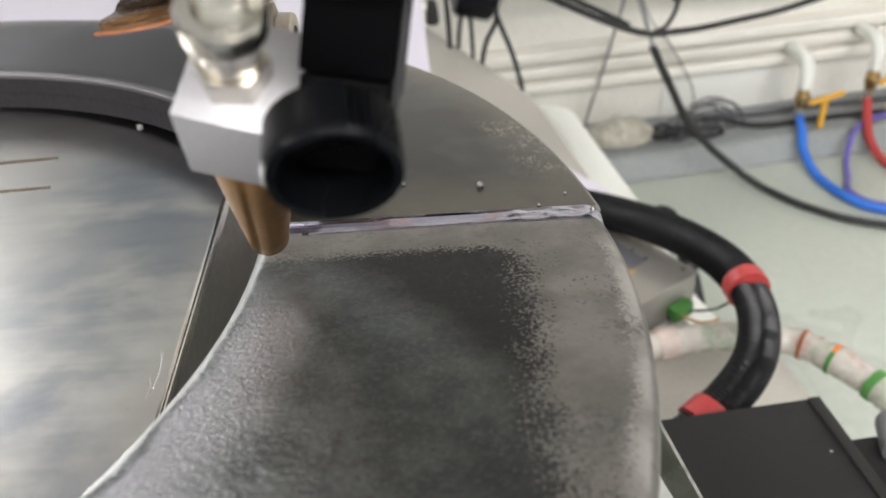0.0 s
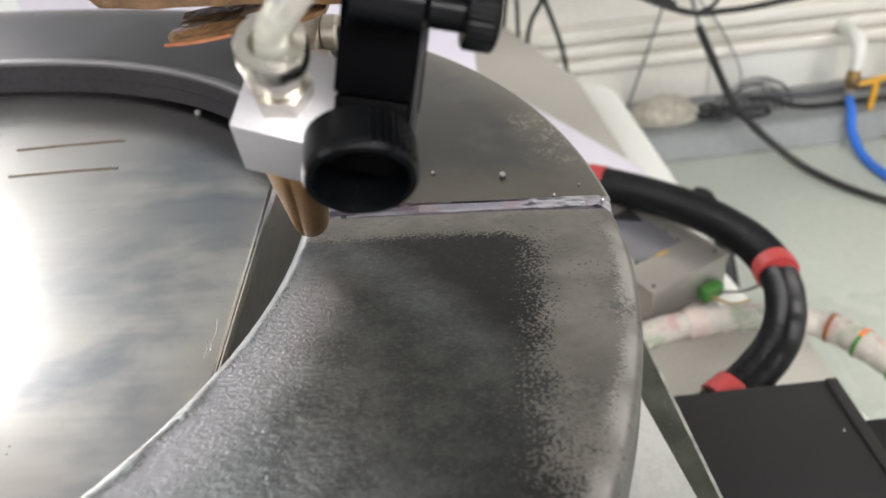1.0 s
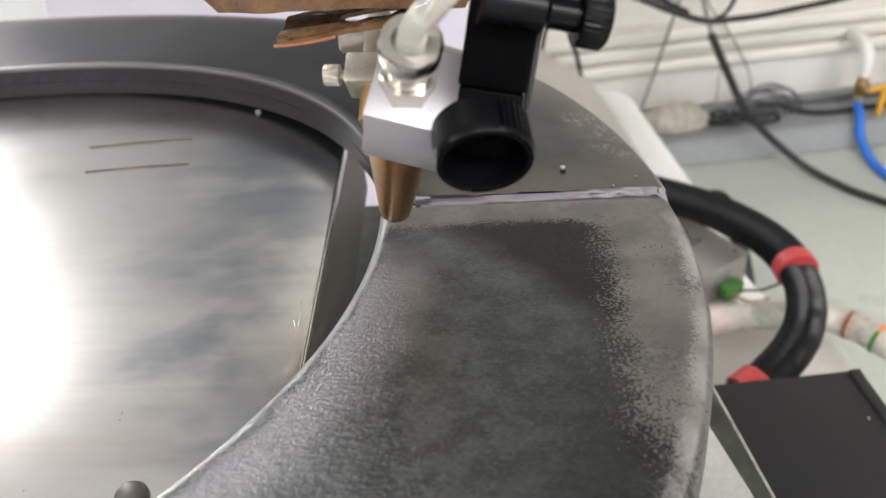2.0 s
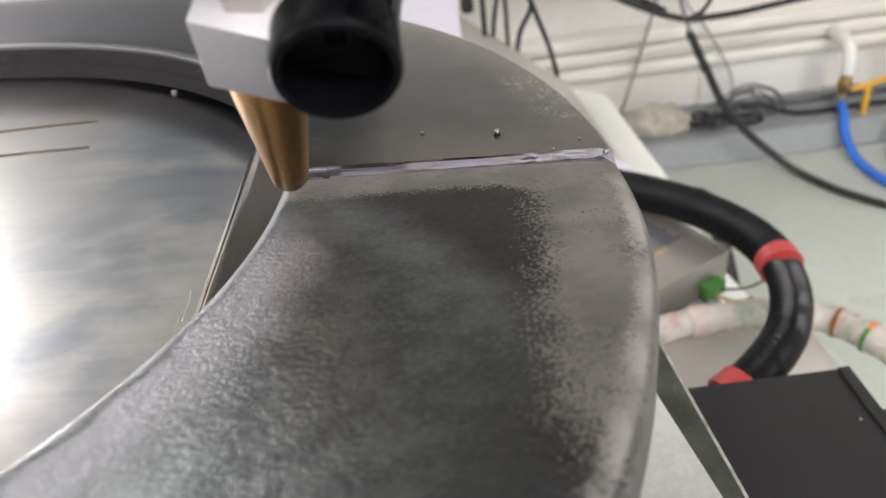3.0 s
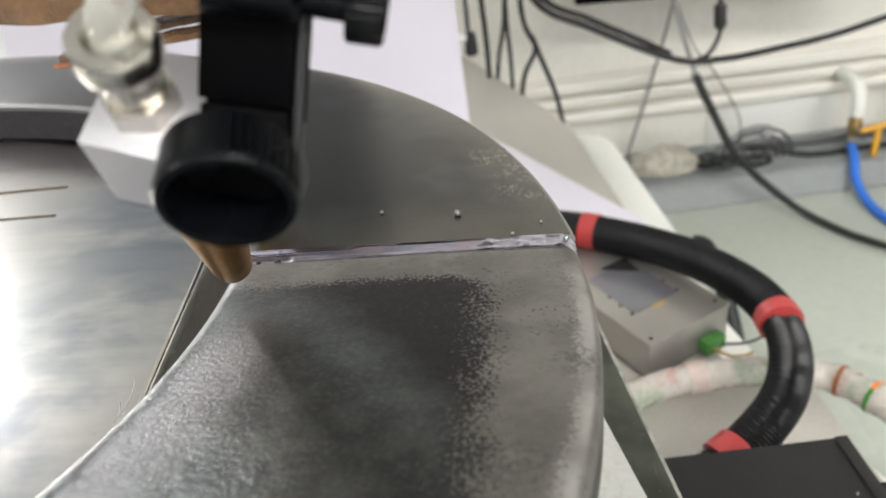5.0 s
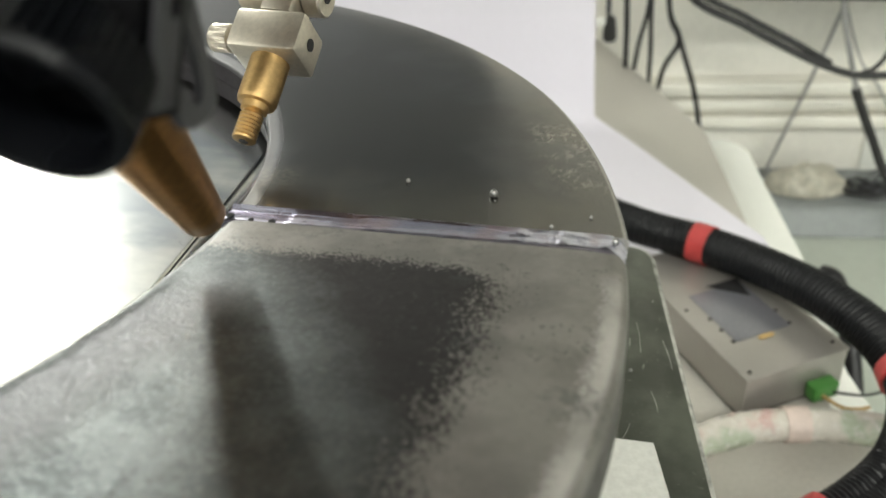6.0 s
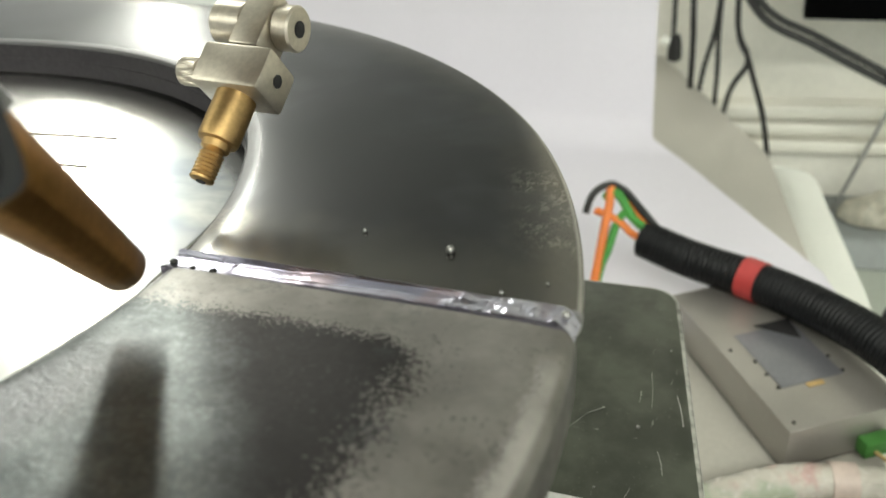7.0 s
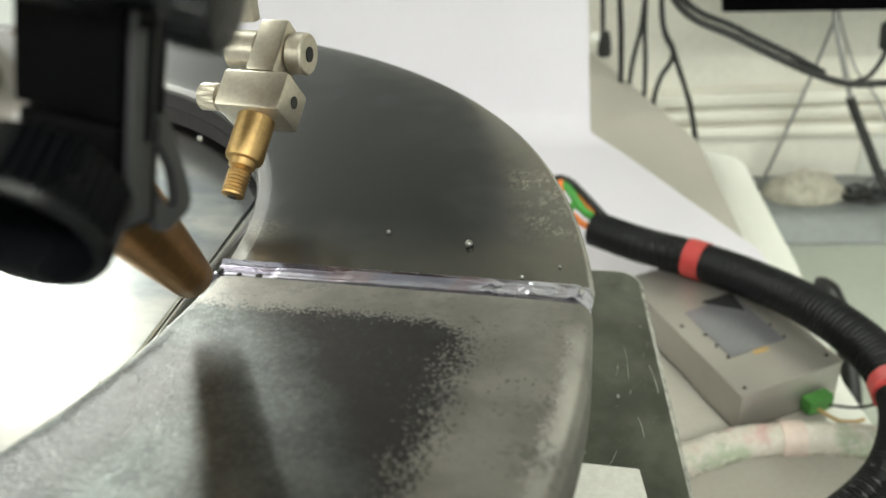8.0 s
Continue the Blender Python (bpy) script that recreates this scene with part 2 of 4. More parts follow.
def scratched(name, colour, rough, metal):
    n = Nodes(name, rough, metal)
    s = n.ramp(n.noise(70, 2, 0.5, n.where((1, 14, 1), (0, 0, 0.75)), 0.6), 0.745, 0.76)
    s2 = n.ramp(n.noise(60, 2, 0.5, n.where((12, 1, 1), (0, 0, 0.15)), 0.9), 0.75, 0.765)
    s = n.math("MAXIMUM", s, s2)
    base = n.mix(n.ramp(n.noise(30, 5), 0.35, 0.65), tuple(c * 0.8 for c in colour), tuple(c * 1.45 for c in colour))
    flecks = n.ramp(n.noise(520, 3, 0.6), 0.62, 0.70, 0, 0.35)
    base = n.mix(n.math("MULTIPLY", flecks, n.ramp(n.noise(40, 3), 0.45, 0.6)), base, tuple(c * 3.2 for c in colour))
    n.put("Base Color", n.mix(n.math("MULTIPLY", s, 0.55), base, tuple(min(1, c * 3.0 + 0.1) for c in colour)))
    n.put("Roughness", n.ramp(n.noise(90, 4), 0.3, 0.7, rough * 0.8, rough * 1.2))
    n.bump(n.noise(300, 4), 0.15, 0.0005)
    return n.mat


def film_wrap():
    """Pale stretched film with faint green and pink print showing through."""
    n = Nodes("wrapped_film", 0.25)
    base = n.mix(n.ramp(n.noise(26, 3, 0.5), 0.5, 0.66), (0.52, 0.49, 0.43), (0.37, 0.41, 0.31))
    base = n.mix(n.ramp(n.noise(31, 3, 0.5, n.where((1.3, 0.8, 1), (0, 0, 1))), 0.55, 0.68), base, (0.48, 0.335, 0.30))
    base = n.mix(n.ramp(n.noise(110, 4, 0.6), 0.52, 0.70), base, (0.55, 0.535, 0.50))
    n.put("Base Color", base)
    n.put("Roughness", n.ramp(n.noise(90), 0.3, 0.7, 0.14, 0.34))
    n.bump(n.noise(130, 4, 0.6, n.where((1, 1, 2.5))), 0.6, 0.003)
    return n.mat


def see_through(name, colour, rough=0.05):
    n = Nodes(name, rough, 0.0, colour)
    n.put("Transmission Weight", 0.72)
    n.put("IOR", 1.4)
    return n.mat


UPPER = ring_steel("machined_steel", False)
LOWER = ring_steel("blasted_steel", True)
PLATE = sheet_steel()
WELD = weld_metal()
# weld pores, and black discs painting the shade inside nozzle and clamp holes
PORE = plain("pore_and_hole_dark", (0.02, 0.02, 0.02), 0.8)
# near black: puts the shade on the ring's bore walls into their colour
EDGESHADE = plain("shaded_edge", (0.032, 0.030, 0.033), 0.55, 0.0, 300, 0.2, gloss=0.08)
DARKSTEEL = plain("dull_steel", (0.16, 0.15, 0.14), 0.45, 0.8, 200, 0.15)
SAWN = plain("sawn_rim", (0.14, 0.133, 0.13), 0.5, 0.9, 260, 0.35, 0.4, 0.0008)
BAG = plain("dull_bag", (0.46, 0.44, 0.36), 0.5, 0.0, 60, 0.25, 0.4, 0.004)
REDDISH = plain("red_film", (0.34, 0.13, 0.06), 0.3, 0.0, 150, 0.3)
BEAD = plain("spatter_steel", (0.32, 0.32, 0.31), 0.34, 1.0)
GREENSTEEL = scratched("oiled_steel", (0.062, 0.068, 0.055), 0.36, 0.7)
ALU = plain("satin_aluminium", (0.47, 0.465, 0.48), 0.42, 0.55, 700, 0.05, 0.08)
BRIGHTALU = plain("milled_aluminium", (0.75, 0.76, 0.76), 0.35, 1.0, 300, 0.08)
NICKEL = plain("nickel_plate", (0.62, 0.59, 0.53), 0.22, 1.0, 500, 0.06, 0.05)
SIDEPLATE = plain("grey_plate", (0.02, 0.02, 0.022), 0.45, 0.0, 400, 0.08)
CLAMP = plain("satin_clamp", (0.56, 0.515, 0.435), 0.38, 0.9, 500, 0.1, 0.08)
BRASS = plain("worn_brass", (0.41, 0.275, 0.12), 0.42, 1.0, 500, 0.18, 0.12)
COPPER = plain("brown_copper", (0.50, 0.262, 0.080), 0.34, 1.0, 420, 0.15, 0.1)
BLACK = plain("black_anodised", (0.0015, 0.0015, 0.0018), 0.4, 0.0, 600, 0.2, 0.08, gloss=0.03)
RUBBER = plain("black_plastic", (0.0020, 0.0023, 0.0030), 0.27, 0.0, 500, 0.2, 0.1, gloss=0.16)
CONDUIT = plain("glossy_conduit", (0.008, 0.008, 0.009), 0.36, 0.0, 400, 0.2, 0.05, gloss=0.45)
SLEEVE = plain("matt_hose_rubber", (0.006, 0.0065, 0.0075), 0.5, 0.0, 400, 0.2, 0.05, gloss=0.22)
CABLE = plain("cable_sheath", (0.02, 0.02, 0.02), 0.5)
DARKGREY = plain("dark_grey_cable", (0.10, 0.10, 0.11), 0.5)
GREYCABLE = plain("grey_cable", (0.28, 0.28, 0.27), 0.5)
PINK = plain("faded_tape", (0.52, 0.43, 0.38), 0.45, 0.0, 100, 0.15)
TAPE = plain("red_tape", (0.43, 0.048, 0.046), 0.45, 0.0, 300, 0.12)
BROWNTAPE = plain("brown_tape", (0.125, 0.068, 0.030), 0.24, 0.0, 110, 0.45, 0.9, 0.004)
ORANGE = plain("orange_wire", (0.80, 0.22, 0.05), 0.45)
GREEN = plain("green_wire", (0.06, 0.30, 0.05), 0.45)
TERMINAL = plain("green_terminal", (0.07, 0.24, 0.05), 0.5)
TAN = plain("tan_label", (0.50, 0.34, 0.14), 0.45)
YELLOW = plain("yellow_handle", (0.80, 0.42, 0.03), 0.45)
PURPLE = plain("violet_hose", (0.14, 0.11, 0.42), 0.4)
BLUE = plain("blue_hose", (0.03, 0.18, 0.72), 0.4)
CREAM = plain("cream_laminate", (0.47, 0.45, 0.40), 0.34, 0.0, 200, 0.06, 0.04)
WHITE = plain("white_panel", (0.85, 0.86, 0.80), 0.4, 0.0, 200, 0.03, 0.04)
LAVENDER = plain("white_card", (0.66, 0.64, 0.70), 0.55, 0.0, 200, 0.02, 0.04)
BENCH = plain("pale_bench", (0.51, 0.55, 0.485), 0.3, 0.0, 60, 0.05, 0.04)
KERB = plain("grey_kerb", (0.28, 0.30, 0.295), 0.6, 0.0, 60, 0.08)
WALLPAINT = plain("wall_paint", (0.88, 0.86, 0.78), 0.6, 0.0, 80, 0.04)
ROOMPAINT = plain("room_paint", (0.78, 0.78, 0.81), 0.6, 0.0, 80, 0.04)
CEILINGPAINT = plain("ceiling_paint", (0.70, 0.705, 0.705), 0.7, 0.0, 60, 0.06)
TRUNK = plain("trunking_plastic", (0.88, 0.86, 0.77), 0.4, 0.0, 200, 0.03)
FLOOR = plain("floor_coating", (0.42, 0.44, 0.42), 0.4, 0.0, 30, 0.1)
BOXGREY = plain("grey_enclosure", (0.37, 0.35, 0.32), 0.36, 0.6, 500, 0.06)
DARKBOX = plain("dark_grey_cover", (0.0145, 0.014, 0.0146), 0.52, 0.0, 500, 0.18, gloss=0.3)
CASEEDGE = plain("dark_edge_trim", (0.010, 0.010, 0.009), 0.55, 0.0, 400, 0.2)
LATCHGREY = plain("grey_latch", (0.16, 0.16, 0.165), 0.45, 0.3, 400, 0.15)
WORNEDGE = plain("rubbed_edge", (0.38, 0.38, 0.36), 0.38, 0.8, 170, 0.55, 0.4)
SCORE = plain("brown_score", (0.13, 0.105, 0.075), 0.45, 0.5)
STICKER = plain("silver_label", (0.25, 0.25, 0.275), 0.35, 0.6)
WRAP = film_wrap()
CLEAR = see_through("clear_tube", (0.80, 0.81, 0.74))

# ---- mesh helpers ----


def link_mesh(name, bm, material, smooth=True):
    me = bpy.data.meshes.new(name)
    bmesh.ops.recalc_face_normals(bm, faces=bm.faces)
    bm.to_mesh(me)
    bm.free()
    me.materials.append(material)
    if smooth:
        for p in me.polygons:
            p.use_smooth = True
        me.set_sharp_from_angle(angle=radians(38))
    return new(name, me)


def thing(name, base, label, category, group="", kind=""):
    ob = new(name)
    ob.location, ob.empty_display_size = base, 0.02
    return tagged(ob, label, category, group, kind)


def whole(ob):
    """The world pose of a thing that has not been evaluated yet."""
    m = ob.matrix_basis
    return (whole(ob.parent) @ ob.matrix_parent_inverse @ m) if ob.parent else m.copy()


def part(name, bm, material, parent, label="", smooth=True):
    """One mesh, given in world places, under a thing or a part."""
    ob = link_mesh(name, bm, material, smooth)
    ob.parent = parent
    ob.matrix_parent_inverse = whole(parent).inverted()
    return tagged(ob, label) if label else ob


def single(name, bm, material, label, category, group="", kind="", smooth=True):
    return tagged(link_mesh(name, bm, material, smooth), label, category, group, kind)


def box(lo, hi, m=None, bevel=0.0, seg=2):
    bm = bmesh.new()
    bmesh.ops.create_cube(bm, size=1)
    lo, hi = Vector(lo), Vector(hi)
    for v in bm.verts:
        v.co = Vector([(a + b) / 2 + c * (b - a) for a, b, c in zip(lo, hi, v.co)])
    if bevel:
        bmesh.ops.bevel(bm, geom=bm.edges[:], offset=bevel, segments=seg, affect="EDGES", profile=0.5)
    if m:
        bm.transform(m)
    return bm


def slab(points, z0, z1, bevel=0.0, seg=2):
    """A flat plate over a plan outline."""
    bm = bmesh.new()
    f = bm.faces.new([bm.verts.new((x, y, z0)) for x, y in points])
    top = bmesh.ops.extrude_face_region(bm, geom=[f])
    for v in top["geom"]:
        if isinstance(v, bmesh.types.BMVert):
            v.co.z = z1
    if bevel:
        bmesh.ops.bevel(bm, geom=[e for e in bm.edges], offset=bevel, segments=seg, affect="EDGES", profile=0.5)
    return bm


def lathe(profile, m=None, n=40, knurl=None):
    """Turned about z: profile of (radius, height). knurl: (first, last, teeth, depth, groove, middle of the grips)."""
    bm = bmesh.new()
    rings = []
    for k, (r, h) in enumerate(profile):
        ring = []
        for i in range(n):
            a = 2 * math.pi * i / n
            q = r
            if knurl and knurl[0] <= k <= knurl[1]:
                q = r - knurl[3] * (i % (n // knurl[2]) < knurl[4] and (len(knurl) < 6 or math.cos(2 * (a - knurl[5])) > 0.05))
            ring.append(bm.verts.new((q * math.cos(a), q * math.sin(a), h)))
        rings.append(ring)
    for a, b in zip(rings, rings[1:]):
        for i in range(n):
            bm.faces.new((a[i], a[(i + 1) % n], b[(i + 1) % n], b[i]))
    bm.faces.new(rings[0])
    bm.faces.new(rings[-1])
    if m:
        bm.transform(m)
    return bm


def smooth_path(points, steps=12):
    """A Catmull-Rom run through the points."""
    p = [Vector(q) for q in points]
    p = [2 * p[0] - p[1]] + p + [2 * p[-1] - p[-2]]
    out = []
    for a, b, c, d in zip(p, p[1:], p[2:], p[3:]):
        for k in range(steps):
            t = k / steps
            out.append(0.5 * (2 * b + (c - a) * t + (2 * a - 5 * b + 4 * c - d) * t * t + (3 * b - 3 * c + d - a) * t ** 3))
    return out + [p[-2]]


def tube(points, radius, n=14, steps=12, wall=None, swell=None):
    """A pipe along a smooth path. swell: the radius as a function of the length run."""
    path = smooth_path(points, steps) if steps else [Vector(q) for q in points]
    bm = bmesh.new()
    side = None
    rings, run = [], 0.0
    for i, p in enumerate(path):
        t = (path[min(i + 1, len(path) - 1)] - path[max(i - 1, 0)]).normalized()
        if side is None:
            side = t.orthogonal().normalized()
        side = (side - side.dot(t) * t).normalized()
        up = t.cross(side)
        run += (p - path[i - 1]).length if i else 0
        r = swell(run) if swell else radius
        rings.append([bm.verts.new(p + r * (math.cos(2 * math.pi * k / n) * side + math.sin(2 * math.pi * k / n) * up)) for k in range(n)])
    for a, b in zip(rings, rings[1:]):
        for k in range(n):
            bm.faces.new((a[k], a[(k + 1) % n], b[(k + 1) % n], b[k]))
    bm.faces.new(rings[0])
    bm.faces.new(rings[-1])
    return bm


def even_path(points, gap):
    """Points at even gaps along a smooth path."""
    raw = smooth_path(points, 40)
    out, need = [raw[0]], gap
    for a, b in zip(raw, raw[1:]):
        d = (b - a).length
        while d > 0 and need <= d:
            a = a.lerp(b, need / d)
            out.append(a)
            d = (b - a).length
            need = gap
        need -= d
    return out


def axes(origin, z, x=(1, 0, 0)):
    """A pose whose z runs along z, with x near the given way."""
    z = Vector(z).normalized()
    x = Vector(x)
    x = (x - x.dot(z) * z).normalized()
    y = z.cross(x)
    m = Matrix((x, y, z)).transposed().to_4x4()
    m.translation = Vector(origin)
    return m


# ---- the room ----
ROOM = (-6.4, 3.4, -3.2, 7.2)


def setting(name, bm, material, label, category="wall", smooth=False):
    return single(name, bm, material, label, category, kind="structure", smooth=smooth)


setting("floor", box((ROOM[0], ROOM[2], -0.1), (ROOM[1], ROOM[3], 0)), FLOOR, "smooth grey-green coated workshop floor", "floor")
setting("ceiling", box((ROOM[0], ROOM[2], CEILING), (ROOM[1], ROOM[3], CEILING + 0.1)), CEILINGPAINT, "plain grey workshop ceiling", "ceiling")
setting("wall_west", box((ROOM[0] - 0.15, ROOM[2], 0), (ROOM[0], ROOM[3], CEILING)), ROOMPAINT, "plain white painted wall")
setting("wall_east", box((ROOM[1], ROOM[2], 0), (ROOM[1] + 0.15, ROOM[3], CEILING)), ROOMPAINT, "plain white painted wall")
setting("wall_south", box((ROOM[0], ROOM[2] - 0.15, 0), (ROOM[1], ROOM[2], CEILING)), ROOMPAINT, "plain white painted wall")
setting("wall_north", box((ROOM[0], ROOM[3], 0), (ROOM[1], ROOM[3] + 0.15, CEILING)), ROOMPAINT, "plain white painted wall")

# the wall behind the bench, with its trunking; local x runs along it
WALL = Matrix.Translation((0.5, 1.70, 0)) @ pose(0, 0, 0, 0, 0, 7)
setting("wall_bench", box((-0.75, 0, 0), (2.9, 0.15, CEILING), WALL), WALLPAINT, "cream painted wall behind the bench")


def trunking():
    """Cable trunking of three stepped rails."""
    root = thing("cable_trunking", WALL @ Vector((0, 0, 0.45)), "cream plastic dado trunking with three rails on the wall", "trunking")
    part("backing", box((-0.74, -0.012, 0.550), (2.88, -0.001, 0.653), WALL, 0.001), TRUNK, root)
    for z0, z1, d in ((0.622, 0.650, 0.034), (0.588, 0.613, 0.03), (0.553, 0.578, 0.036)):
        part("rail", box((-0.74, -d, z0), (2.88, -0.0125, z1), WALL, 0.006, 3), TRUNK, root)


trunking()

# ---- benches and tables ----
ZT = 0.74
BENCHTOP = 0.40
LEDGE = BENCHTOP + 0.046


def bench():
    root = thing("wall_bench", (1.2, 1.0, 0), "low pale green bench along the wall", "bench")
    part("top", box((-0.45, -1.5, BENCHTOP - 0.04), (2.6, -0.1955, BENCHTOP), WALL, 0.004), BENCH, root)
    part("base", box((-0.40, -1.45, 0.0), (2.5, -0.20, BENCHTOP - 0.041), WALL), KERB, root)
    bm = bmesh.new()
    sides = [[bm.verts.new(WALL @ Vector((x, y, z))) for y, z in ((-0.195, 0.0), (-0.195, BENCHTOP + 0.003), (-0.192, BENCHTOP + 0.007), (-0.168, LEDGE - 0.004), (-0.160, LEDGE), (-0.001, LEDGE), (-0.001, 0.0))] for x in (-0.45, 2.6)]
    for k in range(7):
        bm.faces.new((sides[0][k], sides[0][(k + 1) % 7], sides[1][(k + 1) % 7], sides[1][k]))
    bm.faces.new(sides[0])
    bm.faces.new(sides[1])
    part("upstand", bm, KERB, root, "grey sloping ledge along the wall", False)


bench()


def table():
    root = thing("work_table", (-0.5, 0.6, 0), "cream laminate work table under the welding fixture", "table")
    edge = [(-1.9, -0.75), (0.40, -0.75), (0.40, 0.20), (0.357, 0.47), (0.332, 0.600), (0.262, 0.625), (0.205, 0.92), (0.150, 1.20), (0.141, 1.235), (-0.055, 1.62), (-1.9, 1.62)]
    part("top", slab(edge, ZT - 0.03, ZT, 0.003), CREAM, root)
    for x, y in ((-1.8, -0.6), (0.15, -0.6), (-0.15, 1.45), (-1.8, 1.5)):
        part("leg", box((x - 0.03, y - 0.03, 0), (x + 0.03, y + 0.03, ZT - 0.031), None, 0.003), BRIGHTALU, root)
    side = thing("side_panel", (0.3, 0.6, 0), "glossy white shelf panel with a rounded corner beside the table", "shelf")
    z = ZT - 0.035
    rim = [(0.10, 1.276), (0.165, 1.274)] + [(0.167 + 0.050 * math.sin(a), 1.224 + 0.050 * math.cos(a)) for a in (0.25, 0.5, 0.75, 1.0, 1.25, 1.5)]
    part("top", slab(rim + [(0.240, 1.10), (0.266, 0.960), (0.29, 0.75), (0.34, 0.59), (0.40, 0.48), (0.52, 0.30), (0.52, -0.6), (0.10, -0.6)], z - 0.02, z - 0.004, 0.003), WHITE, side)
    part("support", box((0.14, -0.4, 0), (0.17, 1.1, z - 0.021)), WHITE, side)


table()


def card():
    """A folded white sheet: one leg upright, one flat on the table."""
    root = thing("white_card", (-0.4, 1.25, ZT), "large folded white sheet standing on the cream table", "sheet")
    run = [(0.775, ZT + 0.001, 0.203), (0.86, ZT + 0.001, 0.235), (0.93, ZT + 0.001, 0.211), (1.10, ZT + 0.001, 0.088), (1.15, ZT + 0.001, 0.052)]
    for k in range(13):
        # its free edge follows the slanting cut of the flat leg, then stands up
        a = radians(74) * k / 12
        edge = 0.026 - 0.0056 * k - 0.0003 * k * k if k < 7 else -0.0215 - 0.0005 * (k - 7)
        run.append((1.185 + 0.06 * math.sin(a), ZT + 0.001 + 0.06 * (1 - math.cos(a)), edge))
    run.append((1.3618, 1.20, -0.045))
    for name, a, b in (("flat_leg", 0, 10), ("upright_leg", 9, len(run))):
        leg = run[a:b]
        bm = bmesh.new()
        rows = []
        for k, (y, z, x) in enumerate(leg):
            (y1, z1, _), (y2, z2, _) = run[max(a + k - 1, 0)], run[min(a + k + 1, len(run) - 1)]
            out = Vector((0, -(z2 - z1), y2 - y1)).normalized() * 0.002
            rows.append([bm.verts.new(p) for p in ((-0.80, y, z), (x, y, z), (x, y + out.y, z + out.z), (-0.80, y + out.y, z + out.z))])
        for p, q in zip(rows, rows[1:]):
            for k in range(4):
                bm.faces.new((p[k], p[(k + 1) % 4], q[(k + 1) % 4], q[k]))
        bm.faces.new(rows[0])
        bm.faces.new(rows[-1])
        part(name, bm, LAVENDER, root)


card()

# ---- the fixture under the ring ----
TOP = 1.16


# short scratches on the base plate, from and to
SCRATCHES = [((0.046, 0.380), (0.053, 0.392)), ((0.053, 0.392), (0.061, 0.399)), ((0.079, 0.339), (0.082, 0.350)), ((0.077, 0.406), (0.077, 0.416)),
             ((0.084, 0.405), (0.080, 0.431)), ((0.058, 0.382), (0.061, 0.382)), ((0.091, 0.375), (0.095, 0.361)), ((0.095, 0.417), (0.101, 0.395))]


def worn_edges(ob, material):
    """Gives the chamfers round a plate's top their rubbed metal."""
    ob.data.materials.append(material)
    for p in ob.data.polygons:
        if 0.3 < p.normal.z < 0.95:
            p.material_index = 1


